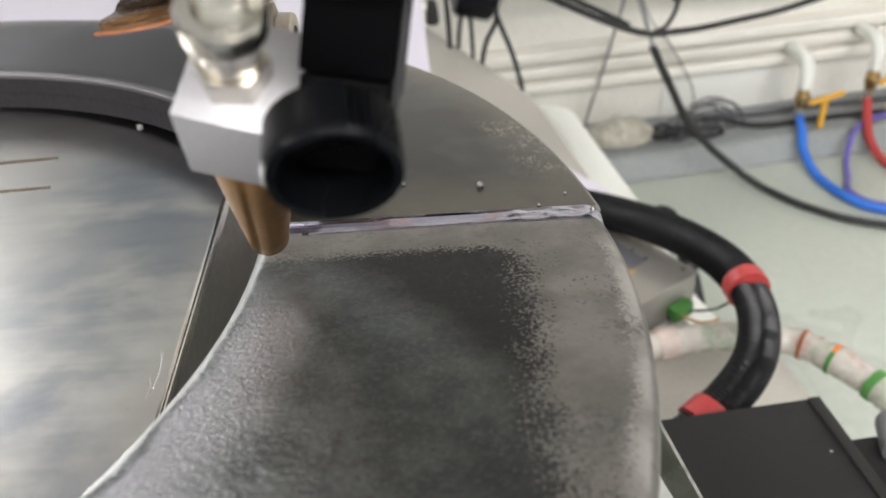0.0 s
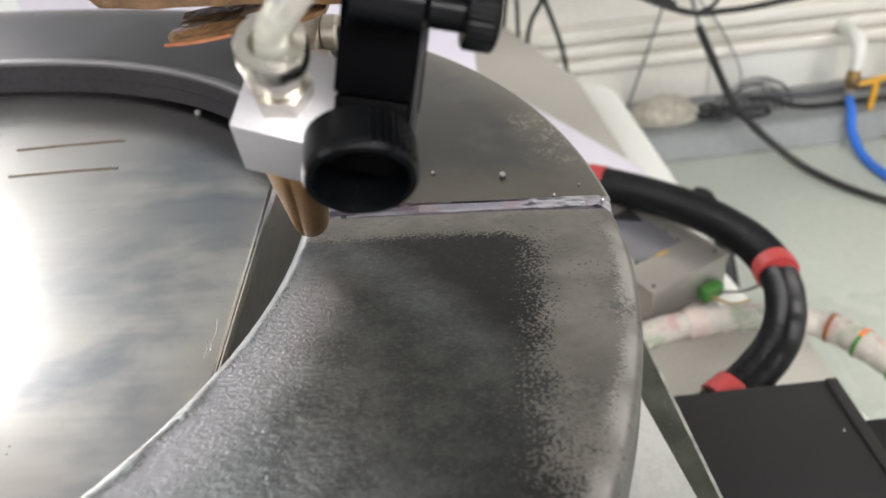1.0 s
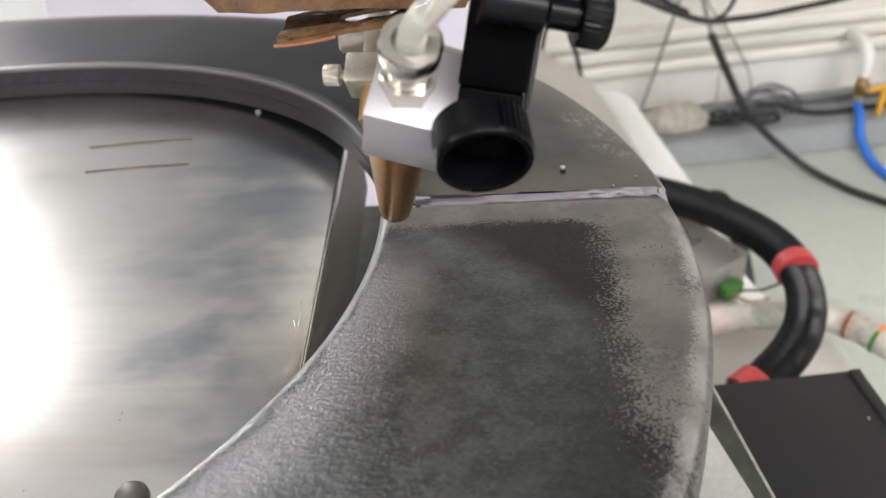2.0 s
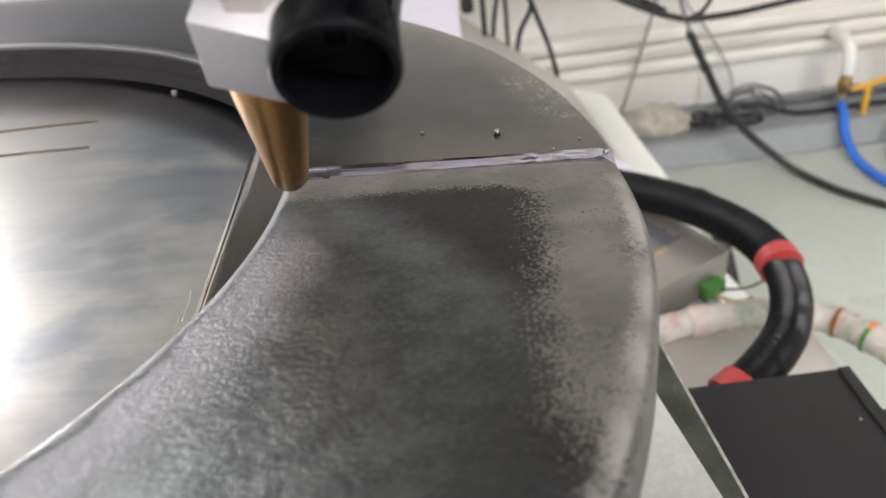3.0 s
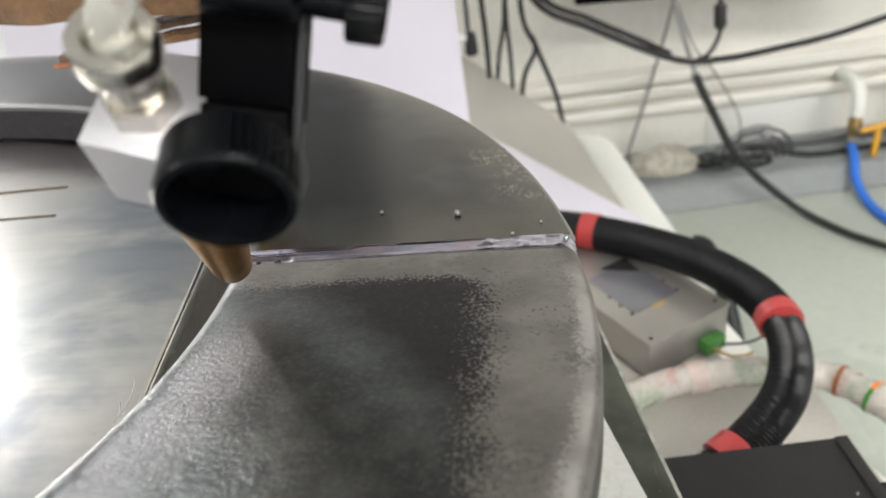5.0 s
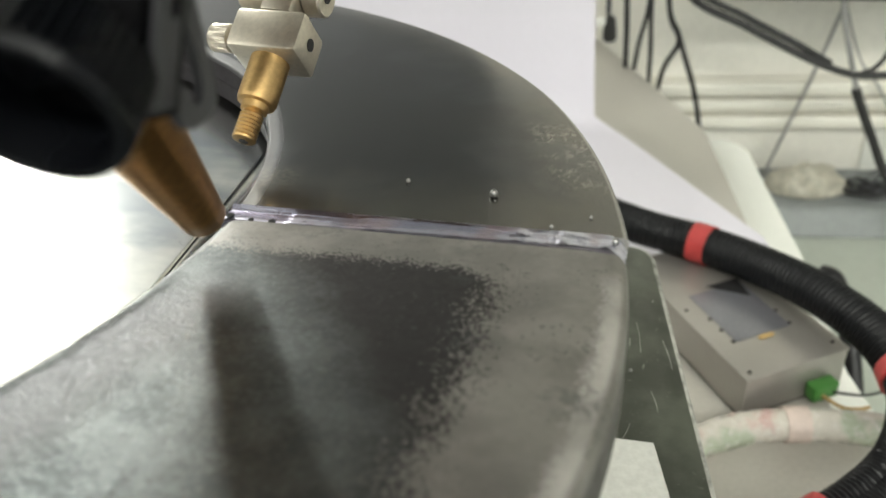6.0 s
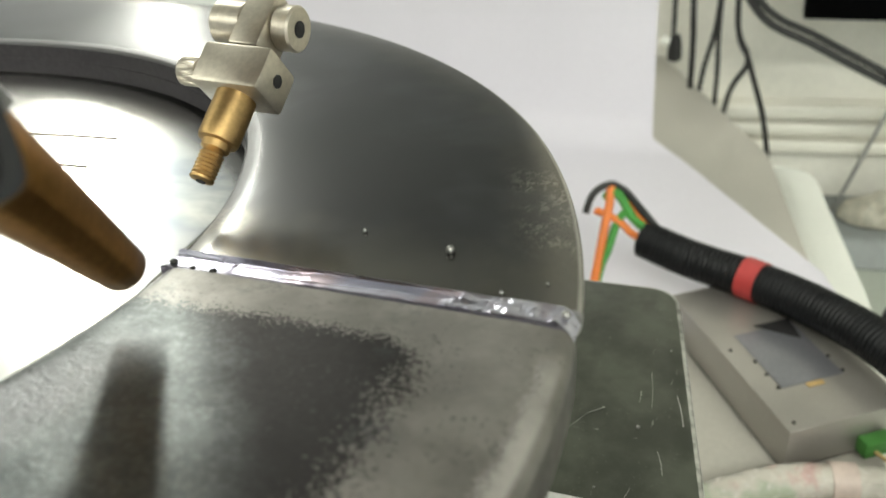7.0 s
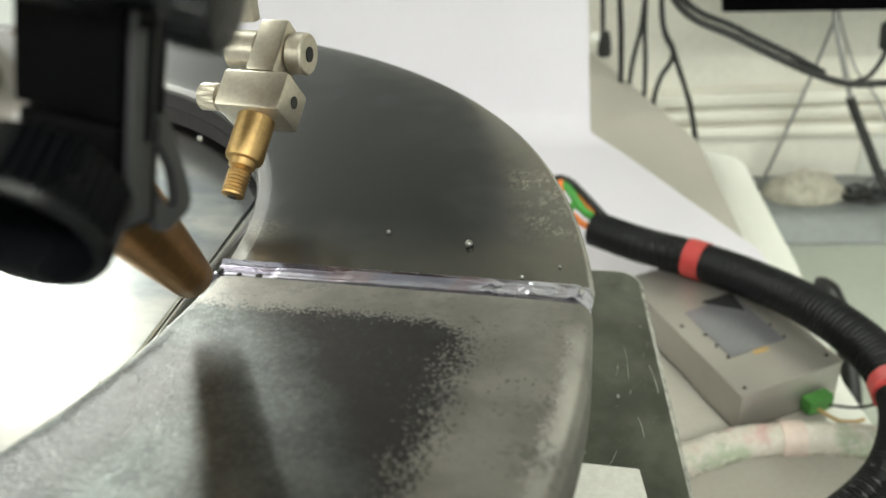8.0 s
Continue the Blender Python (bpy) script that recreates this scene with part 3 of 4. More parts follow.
def fixture():
    root = thing("fixture_base", (0, 0.3, ZT), "dark oiled steel base plate with scratches on a pedestal", "base plate")
    c = [(0.070, 0.512)] + [(0.070 + 0.018 * math.sin(a), 0.494 + 0.018 * math.cos(a)) for a in (0.4, 0.8, 1.2, 1.4)]
    part("plate", slab(c + [(0.1415, 0.2177), (0.18, 0.0), (0.18, -0.1), (-0.35, -0.1), (-0.35, 0.503)], 0.978, 0.99, 0.0028), GREENSTEEL, root)
    worn_edges(root.children[0], WORNEDGE)
    part("pedestal", box((-0.33, 0.02, ZT + 0.003), (-0.02, 0.44, 0.9775), None, 0.003), GREENSTEEL, root)
    for a, b in SCRATCHES:
        a, b = Vector((*a, 0.99015)), Vector((*b, 0.99015))
        part("scratch", tube([a, a.lerp(b, 0.5) + Vector((0.0004, 0.0003, 0)), b], 0.00011, 5, 4), WORNEDGE, root, "pale fresh scratch")
    for x, y, r in ((0.0795, 0.3885, 0.0010), (0.066, 0.345, 0.0006), (0.088, 0.452, 0.0005)):
        bm = bmesh.new()
        bmesh.ops.create_uvsphere(bm, u_segments=12, v_segments=8, radius=r, matrix=Matrix.Translation((x, y, 0.99 + r * 0.8)))
        part("spatter", bm, BEAD, root, "bright bead of weld spatter")
    single("aluminium_bar", slab([(0.0, -0.05), (0.168, -0.05), (0.160, 0.02), (0.127, 0.2122), (0.0938, 0.3325), (0.0, 0.3295)], 0.9905, 0.998, 0.0008), BRIGHTALU,
           "bright milled aluminium flat bar on the steel plate", "bar")
    bed = thing("clamping_plate", (-0.35, 0.25, 0.99), "bright stained stainless steel clamping plate", "plate")
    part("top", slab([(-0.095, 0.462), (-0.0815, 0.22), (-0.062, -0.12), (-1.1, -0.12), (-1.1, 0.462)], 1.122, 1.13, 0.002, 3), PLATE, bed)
    part("body", slab([(-0.101, 0.455), (-0.0875, 0.22), (-0.068, -0.11), (-1.09, -0.11), (-1.09, 0.455)], 1.04, 1.1218, 0.002), DARKSTEEL, bed, "dull grey steel body")
    part("column", box((-0.32, 0.05, 0.9905), (-0.14, 0.42, 1.0395)), GREENSTEEL, bed)
    part("column", box((-1.05, -0.05, ZT), (-0.75, 0.40, 1.0395)), GREENSTEEL, bed)
    for x0, y0, x1, y1 in ((-0.245, 0.346, -0.182, 0.350), (-0.255, 0.376, -0.190, 0.381)):
        a, b = Vector((x0, y0, 1.1302)), Vector((x1, y1, 1.1302))
        part("scratch", tube([a, a.lerp(b, 0.5) + Vector((0, 0.0006, 0)), b], 0.0006, 6, 6), SCORE, bed, "dark scored line")

    for x0, y0, x1, y1 in ((-0.0885, 0.2225, -0.0862, 0.2040), (-0.0892, 0.2095, -0.0876, 0.1995)):
        a, b = Vector((x0, y0, 1.1301)), Vector((x1, y1, 1.1301))
        part("scratch", tube([a, a.lerp(b, 0.5) + Vector((0.0009, 0, 0)), b], 0.00022, 6, 6), BRIGHTALU, bed, "bright curved scratch")
    dome = [(0.0010, 0.0), (0.0058, 0.0), (0.0062, 0.0012), (0.0060, 0.0034), (0.0048, 0.0052), (0.0028, 0.0061), (0.0008, 0.0063)]
    part("bolt", lathe(dome, Matrix.Translation((-0.1285, 0.1165, 1.1290)), 28), DARKSTEEL, bed, "domed grey bolt head")
    bm = bmesh.new()
    bmesh.ops.create_uvsphere(bm, u_segments=14, v_segments=10, radius=0.0011, matrix=Matrix.Translation((-0.155, 0.4125, 1.1306)) @ Matrix.Diagonal((1.9, 1.0, 0.8, 1)))
    part("spatter", bm, BEAD, bed, "bright bead of weld spatter")


fixture()

# ---- the welded ring ----
# plan shapes of the halves in their own planes: centre, half axes, exponent
UP_OUT, UP_IN, UP_TILT = (-0.4159, -0.0605, 0.5002, 0.3832, 2.2063), (-0.3224, -0.0349, 0.2739, 0.2406, 2.1875), -2.5
LOW_OUT, LOW_IN, LOW_TILT = (-0.3291, -0.0387, 0.4101, 0.3734, 2.0), (-0.26, -0.030, 0.2091, 0.23, 2.0), -7.5
HUB = Vector((-0.26, -0.015))
SEAM_Y = 0.0040


def plane(tilt):
    """A half's plane: hinged on the seam."""
    return Matrix.Translation((0, 0.25, TOP)) @ pose(0, 0, 0, tilt, 0, 0)


def reach(shape, way):
    """How far from the hub a superellipse lies, along a way."""
    cx, cy, a, b, n = shape
    lo, hi = 0.0, 1.4
    for _ in range(40):
        r = (lo + hi) / 2
        x, y = HUB.x + r * way[0] - cx, HUB.y + r * way[1] - cy
        lo, hi = (r, hi) if abs(x / a) ** n + abs(y / b) ** n < 1 else (lo, r)
    return lo


def ring_half(inner, outer, tilt, a0, a1, stations, r_in, r_out, thick):
    """A run of the ring between two angles: uv is (distance from the rim, distance from the seam)."""
    bm = bmesh.new()
    layer = bm.loops.layers.uv.new("run")
    bore = bm.loops.layers.uv.new("bore")
    rows, seam = [], math.asin((SEAM_Y - HUB.y) / 0.28)
    for k in range(stations + 1):
        f = k / stations
        f = f * f * (3 - 2 * f) * 0.35 + f * 0.65
        a = a0 + (a1 - a0) * f
        way = (math.cos(a), math.sin(a))
        ri, ro = reach(inner, way), reach(outer, way)
        w = ro - ri
        sec = [(0.0, -thick), (0.0, -thick * 0.55), (0.0006, -thick * 0.53)]
        for j in range(7):
            q = math.pi / 2 * j / 6
            sec.append((0.0006 + r_in * (1 - math.cos(q)), -r_in + r_in * math.sin(q) - 0.0003))
        for j in range(1, 14):
            sec.append((0.0006 + r_in + (w - r_in - r_out - 0.0006) * j / 14, 0.0))
        for j in range(7):
            q = math.pi / 2 * j / 6
            sec.append((w - r_out + r_out * math.sin(q), -r_out + r_out * math.cos(q) - 0.0003))
        sec += [(w, -thick * 0.5), (w, -thick)] if tilt < -5 else [(w - 0.0004, -0.0065), (w - 0.007, -thick)]
        row = []
        for s, z in sec:
            x, y = HUB.x + (ri + s) * way[0], HUB.y + (ri + s) * way[1]
            y += max(0, 1 - f / 0.12) * (HUB.y + 0.28 * math.sin(a0) - (HUB.y + (ri + s) * math.sin(a0)))
            v = bm.verts.new((x, y, z))
            near = abs((a - seam + math.pi) % (2 * math.pi) - math.pi) < 0.9
            row.append((v, w - s, abs(v.co.y - SEAM_Y) if near else 0.3, s, a * 0.25))
        rows.append(row)
    n = len(rows[0])
    for a, b in zip(rows, rows[1:]):
        for j in range(n):
            quad = (a[j], a[(j + 1) % n], b[(j + 1) % n], b[j])
            f = bm.faces.new([q[0] for q in quad])
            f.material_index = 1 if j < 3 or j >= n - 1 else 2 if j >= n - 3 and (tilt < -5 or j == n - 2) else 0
            for loop, q in zip(f.loops, quad):
                loop[layer].uv = (q[1], q[2])
                loop[bore].uv = (q[3], q[4])
    for row in (rows[0], rows[-1]):
        bm.faces.new([q[0] for q in row])
    bm.transform(plane(tilt))
    return bm


def ring():
    root = thing("steel_ring", (-0.3, 0.2, 1.13), "grey steel ring of two halves joined by a weld", "ring")
    gap = 0.0046
    s0 = math.asin((SEAM_Y + gap - HUB.y) / 0.28)
    s1 = math.asin((SEAM_Y - gap - HUB.y) / 0.28)
    up = part("upper_half", ring_half(UP_IN, UP_OUT, UP_TILT, s0, math.pi, 100, 0.0018, 0.002, 0.020), UPPER, root, "smooth dark machined steel half")
    low = part("lower_half", ring_half(LOW_IN, LOW_OUT, LOW_TILT, s1 + 2 * math.pi, math.pi * 1.16, 120, 0.006, 0.0055, 0.020), LOWER, root, "blasted speckled steel half")
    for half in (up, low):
        half.data.materials.append(EDGESHADE)
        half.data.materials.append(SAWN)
    # the seam: a shallow bed between two walls, deeper where the run began and lumpy where it ended
    bm = bmesh.new()
    x0, x1, nx, ny = -0.0515, 0.0780, 260, 22
    grid, spots = [], {}
    for i in range(nx + 1):
        f = i / nx
        x = x0 + (x1 - x0) * f
        row = []
        tail = max(0, f - 0.955) / 0.045
        lump = min(1, max(0, f - 0.70) / 0.06)
        step = 1 / (1 + math.exp((f - 0.175) * 300))
        lip = 1 / (1 + math.exp((f - 0.36 - 0.01 * noise.noise((x * 300, 0, 0))) * 90))
        depth = 0.0007 + 0.0005 * lip + 0.0004 * step
        for j in range(ny + 1):
            g = j / ny * 2 - 1
            y = SEAM_Y + g * (0.0053 + 0.0003 * noise.noise((x * 70, g, 3))) - 0.0030 * tail * tail
            wall = max((-0.45 - g) / 0.55, (g - (0.62 + 0.12 * (1 - lip))) / 0.30, 0)
            h = -depth * (1 - min(1, wall) ** 0.8) + 0.0002 * (1 - g * g)
            inside = max(0, 1 - wall)
            h += inside * (0.0011 * lump * max(0, noise.noise((x * 210, y * 330, 1.7))) + 0.0005 * lump * abs(noise.noise((x * 520, y * 560, 4))) + 0.00016 * noise.noise((x * 60, y * 260, 5)))
            h += 0.0003 * inside * math.exp(-((g + 0.36) / 0.10) ** 2)
            if abs(g) > 0.99:
                h -= 0.0004
            row.append(bm.verts.new((x, 0.25 + y, TOP + h - 0.0030 * tail * tail)))
            spots[row[-1]] = (f, g)
        grid.append(row)
    for a, b in zip(grid, grid[1:]):
        for j in range(ny):
            bm.faces.new((a[j], b[j], b[j + 1], a[j + 1]))
    base = [[bm.verts.new((r[j].co.x - 0.007 * k, r[j].co.y, TOP - 0.007)) for j in (0, ny)] for k, r in ((0, grid[0]), (1, grid[-1]))]
    bm.faces.new([r[0] for r in grid] + [base[1][0], base[0][0]])
    bm.faces.new([r[-1] for r in grid] + [base[1][1], base[0][1]])
    bm.faces.new(grid[0] + [base[0][1], base[0][0]])
    bm.faces.new(grid[-1] + [base[1][1], base[1][0]])
    bm.faces.new((base[0][0], base[0][1], base[1][1], base[1][0]))
    layer = bm.loops.layers.uv.new("seam")
    for face in bm.faces:
        for loop in face.loops:
            loop[layer].uv = spots.get(loop.vert, (0.5, -1))
    seam = part("weld_seam", bm, WELD, root, "blue and violet tinted weld bead")
    for x, y, r in ((-0.0338, 0.2512, 0.0013), (-0.0412, 0.2510, 0.0010), (-0.0495, 0.2528, 0.0014)):
        part("pore", lathe([(r * 0.6, -0.0004), (r, 0.0), (r * 0.9, 0.0004), (r * 0.5, 0.0006)], Matrix.Translation((x, y, TOP - 0.0008)), 12), PORE, seam, "black pore")
    over = plane(UP_TILT)
    for x, y, r in ((0.0334, 0.0283, 0.0014), (0.0022, 0.0338, 0.0008), (0.055, 0.0105, 0.0007), (0.0745, 0.0045, 0.0012), (0.066, 0.0185, 0.0005)):
        bm = bmesh.new()
        bmesh.ops.create_uvsphere(bm, u_segments=14, v_segments=10, radius=r, matrix=Matrix.Translation(over @ Vector((x, y, r * 0.7))))
        part("spatter", bm, BEAD, root, "round bead of weld spatter")
    for x, y in ((-0.30, 0.24), (-0.62, 0.12), (-0.62, -0.16)):
        z = (over if y > 0 else plane(LOW_TILT)) @ Vector((x, y, -0.0205))
        part("spacer", lathe([(0.012, 1.1302), (0.012, z.z - 0.001)], Matrix.Translation((z.x, z.y, 0)), 20), EDGESHADE, root)


ring()

# ---- the welding head ----
TIP = Vector((-0.0409, 0.2295, 1.1695))
HEAD = axes(TIP, (0.18, -0.55, 0.81))


def local(x, y, z):
    return HEAD @ Vector((x, y, z))


def welding_head():
    root = thing("welding_head", (-0.03, 0.19, 1.17), "welding head with copper nozzle, aluminium block and black arm", "welding head")
    noz = part("nozzle", lathe([(0.0046, 0.0092), (0.0060, 0.0092), (0.0067, 0.0100), (0.0073, 0.0185), (0.0099, 0.055), (0.0114, 0.078), (0.0116, 0.0905)], HEAD, 48), COPPER, root, "brown copper gas nozzle")
    part("bore", lathe([(0.0045, 0.0090), (0.0045, 0.0094)], HEAD, 24), PORE, noz)
    turned = HEAD @ Matrix.Translation((-0.0115, -0.0145, 0.0)) @ pose(0, 0, 0, 0, 0, -13)
    part("block", box((0.0, 0.0, 0.091), (0.026, 0.026, 0.118), turned, 0.0007), ALU, root, "satin aluminium block")
    m = HEAD @ Matrix.Translation((0.0012, -0.005, 0.118))
    hexa = lathe([(0.0082, 0.0), (0.0082, 0.007)], m, 6)
    nut = part("hex_nut", hexa, NICKEL, root, "nickel hexagon nut", False)
    part("collar", lathe([(0.0055, 0.007), (0.0062, 0.0075), (0.0062, 0.013), (0.0050, 0.0135), (0.0050, 0.016), (0.0084, 0.0165), (0.0087, 0.0175), (0.0087, 0.0225), (0.0080, 0.0236), (0.0052, 0.0236), (0.0050, 0.0205), (0.0042, 0.0195)], m, 48), NICKEL, root, "push-in fitting ring")
    a, w = m @ Vector((0, 0, 0.0225)), (m.to_3x3() @ Vector((0, 0, 1)))
    part("air_tube", tube([a - w * 0.002, a + w * 0.006 + Vector((0.001, 0.001, 0)), a + w * 0.014 + Vector((0.0055, 0.005, 0)), a + w * 0.021 + Vector((0.013, 0.012, 0.002)), a + w * 0.027 + Vector((0.026, 0.026, 0.008)), a + w * 0.032 + Vector((0.05, 0.06, 0.03))], 0.0040, 20, 10), CLEAR, root, "clear plastic air tube")
    # the arm with its hollow clamping knob
    up = Vector((0.20, 0.27, 0.94)).normalized()
    base = Vector((0.0045, 0.1488, 1.2535))
    am = axes(base, up)
    arm = part("arm", box((-0.0098, 0.0, -0.008), (0.0082, 0.012, 0.0105), am, 0.0006), BLACK, root, "black anodised arm")
    part("arm_upper", box((-0.0102, -0.0004, 0.0112), (0.0086, 0.0125, 0.11), am, 0.0006), BLACK, root)
    side = part("side_plate", box((0.0088, 0.0012, -0.006), (0.0102, 0.0075, 0.06), am, 0.0004), SIDEPLATE, root, "grey slotted side plate")
    part("slot", box((0.0100, 0.0045, 0.008), (0.0105, 0.0062, 0.040), am, 0.0002), BLACK, side)
    part("slot", box((0.0100, 0.0020, 0.026), (0.0105, 0.0042, 0.031), am, 0.0002), BLACK, side)
    # bracket behind the arm, with an oval hole through it
    bm = bmesh.new()
    rings = []
    for x in (0.0086, 0.0106):
        for big in (True, False):
            row = []
            for k in range(32):
                a = 2 * math.pi * k / 32
                c, d = math.cos(a), math.sin(a)
                e = (abs(c) ** 5 + abs(d) ** 5) ** -0.2 if big else 1.0
                row.append(bm.verts.new((x, 0.1640 + (0.0062 * c * e if big else 0.0029 * c), 1.2466 + (0.0115 * d * e + 0.002 if big else 0.0066 * d))))
            rings.append(row)
    for a, b in ((0, 1), (1, 3), (3, 2), (2, 0)):
        for k in range(32):
            bm.faces.new((rings[a][k], rings[a][(k + 1) % 32], rings[b][(k + 1) % 32], rings[b][k]))
    part("bracket", bm, SIDEPLATE, root, "black bracket with an oval hole")
    km = axes(Vector((0.0035, 0.1356, 1.2506)), (0.10, -0.93, -0.36))
    knob = part("knob", lathe([(0.006, -0.0135), (0.0125, -0.013), (0.0136, -0.012), (0.0138, -0.003), (0.0138, -0.0012), (0.0132, 0.0), (0.0116, 0.0), (0.0112, -0.0015), (0.0106, -0.0112), (0.004, -0.0115)], km, 176, (2, 3, 44, 0.0011, 2, 0.50)), RUBBER, root, "hollow black knurled knob")
    part("screw_head", lathe([(0.0024, -0.0114), (0.0024, -0.0108), (0.0018, -0.0105)], km, 24), BLACK, knob)
    part("stud", lathe([(0.004, -0.022), (0.004, -0.0134)], km, 20), BLACK, root)
    sm = axes(Vector((0.0330, 0.1560, 1.2808)), (1.0, 0.10, -0.28), (0, 0, 1))
    part("thumb_screw", lathe([(0.0062, -0.030), (0.0062, -0.0135), (0.0044, -0.012), (0.0044, -0.004), (0.0072, -0.0038), (0.0080, -0.003), (0.0080, 0.003), (0.0072, 0.0038), (0.003, 0.004)], sm, 128, (5, 6, 32, 0.0005, 2)), RUBBER, root, "small black knurled thumb screw")
    # the taped housing above
    bm = box((-0.049, -0.035, 0.0), (0.052, 0.050, 0.16))
    bmesh.ops.subdivide_edges(bm, edges=bm.edges[:], cuts=15, use_grid_fill=True)
    for v in bm.verts:
        corner = max(0, 1 - v.co.z / 0.012) ** 2
        v.co.x -= 0.006 * corner * (1 if v.co.x > 0 else -1) * (abs(v.co.x) > 0.045)
        v.co.y -= 0.004 * corner * (1 if v.co.y > 0 else -1) * (abs(v.co.y) > 0.03)
        v.co += Vector((noise.noise(v.co * 70), noise.noise(v.co * 70 + Vector((9, 0, 0))), 1.3 * noise.noise(v.co * 60 + Vector((0, 9, 0))))) * 0.0016
    bm.transform(axes((-0.050, 0.256, 1.2584), (0.05, 0.12, 1.0)))
    house = part("housing", bm, BROWNTAPE, root, "housing wrapped in glossy brown tape")
    bm = bmesh.new()
    rings = []
    for z in (1.2532, 1.2550):
        for half in (True, False):
            row = []
            for k in range(28):
                a = 2 * math.pi * k / 28
                c, d = math.cos(a), math.sin(a)
                if half:
                    e = 1 / max(abs(c), abs(d))
                    p = (-0.0475 + 0.0275 * c * e + 0.0012 * noise.noise((k * 0.9, 0, 1)), 0.2395 + 0.0135 * d * e)
                else:
                    p = (-0.0400 + 0.0125 * c, 0.2385 + 0.0048 * d)
                row.append(bm.verts.new((*p, z + 0.0032 * (p[0] + 0.0475) / 0.0275 - 0.0004 + 0.0012 * noise.noise((k * 0.4, z * 90, 0)))))
            rings.append(row)
    for a, b in ((0, 1), (1, 3), (3, 2), (2, 0)):
        for k in range(28):
            bm.faces.new((rings[a][k], rings[a][(k + 1) % 28], rings[b][(k + 1) % 28], rings[b][k]))
    part("flap", bm, BROWNTAPE, house, "folded tape flap with an orange rim")
    part("flap_rim", tube([(-0.0755, 0.2266, 1.2498), (-0.068, 0.2254, 1.2504), (-0.060, 0.2253, 1.2512), (-0.052, 0.2255, 1.2522)], 0.0007, 8, 6), REDDISH, house)
    # unseen block and its column, added to darken reflections in ring and plate
    part("carrier", box((-0.04, 0.20, 1.435), (0.10, 0.48, 1.80), None, 0.006), BLACK, root, "unseen black block added above the head for dark reflections")
    part("column", box((-0.03, 0.25, 1.8005), (0.03, 0.31, CEILING - 0.001), None, 0.003), BLACK, root)


welding_head()


def wire_clamp():
    root = thing("wire_nozzle", (-0.06, 0.32, 1.17), "silver clamp holding a threaded brass wire nozzle", "clamp")
    tip, end = Vector((-0.0585, 0.2845, 1.170)), Vector((-0.0555, 0.3250, 1.1990))
    m = axes(tip, end - tip) @ Matrix.Scale(1.22, 4)
    prof = [(0.0016, 0.0), (0.0034, 0.0004)]
    for k in range(7):
        prof += [(0.0036, 0.001 + k * 0.0012), (0.0031, 0.0016 + k * 0.0012)]
    prof += [(0.0030, 0.0095), (0.0040, 0.0100), (0.0042, 0.0120), (0.0056, 0.0124), (0.0060, 0.0135), (0.0060, 0.034)]
    part("tip_adapter", lathe(prof, m, 36), BRASS, root, "brass adapter with a threaded end")
    part("bore", lathe([(0.0014, -0.0003), (0.0014, 0.0002)], m, 16), PORE, root)
    c = m @ Matrix.Translation((0, 0, 0.032))
    part("clamp_body", box((-0.012, -0.008, -0.005), (0.0110, 0.008, 0.0085), c, 0.0014, 2), CLAMP, root, "silver clamp body")
    part("tongue", box((-0.0052, -0.0074, 0.0087), (0.0050, 0.0055, 0.028), c, 0.001), CLAMP, root)
    for x0, x1 in ((-0.0165, -0.0054), (0.0052, 0.0112)):
        part("barrel", lathe([(0.0062, x0), (0.0068, x0 + 0.0006), (0.0068, x1 - 0.0006), (0.0062, x1)], c @ Matrix.Translation((0, 0, 0.020)) @ pose(0, 0, 0, 0, 90, 0), 32), CLAMP, root)
    part("barrel_bore", lathe([(0.0025, 0.0110), (0.0025, 0.0115)], c @ Matrix.Translation((0, 0, 0.020)) @ pose(0, 0, 0, 0, 90, 0), 16), PORE, root)
    part("thumb_screw", lathe([(0.002, 0), (0.002, 0.005), (0.0045, 0.0055), (0.0045, 0.0115), (0.004, 0.012)], c @ Matrix.Translation((-0.010, 0, 0.002)) @ pose(0, 0, 0, 0, -90, 0), 48, (2, 3, 24, 0.0003, 1)), CLAMP, root)
    part("hole", lathe([(0.002, -0.0002), (0.002, 0.0003)], c @ Matrix.Translation((0.0110, 0, 0.002)) @ pose(0, 0, 0, 0, 90, 0), 16), PORE, root)
    part("rod", box((-0.003, -0.003, 0.032), (0.004, 0.003, 0.30), axes(c @ Vector((0, 0, 0)), (0.0, 0.15, 1.0)), 0.001), CLAMP, root)


wire_clamp()

# ---- on the table ----


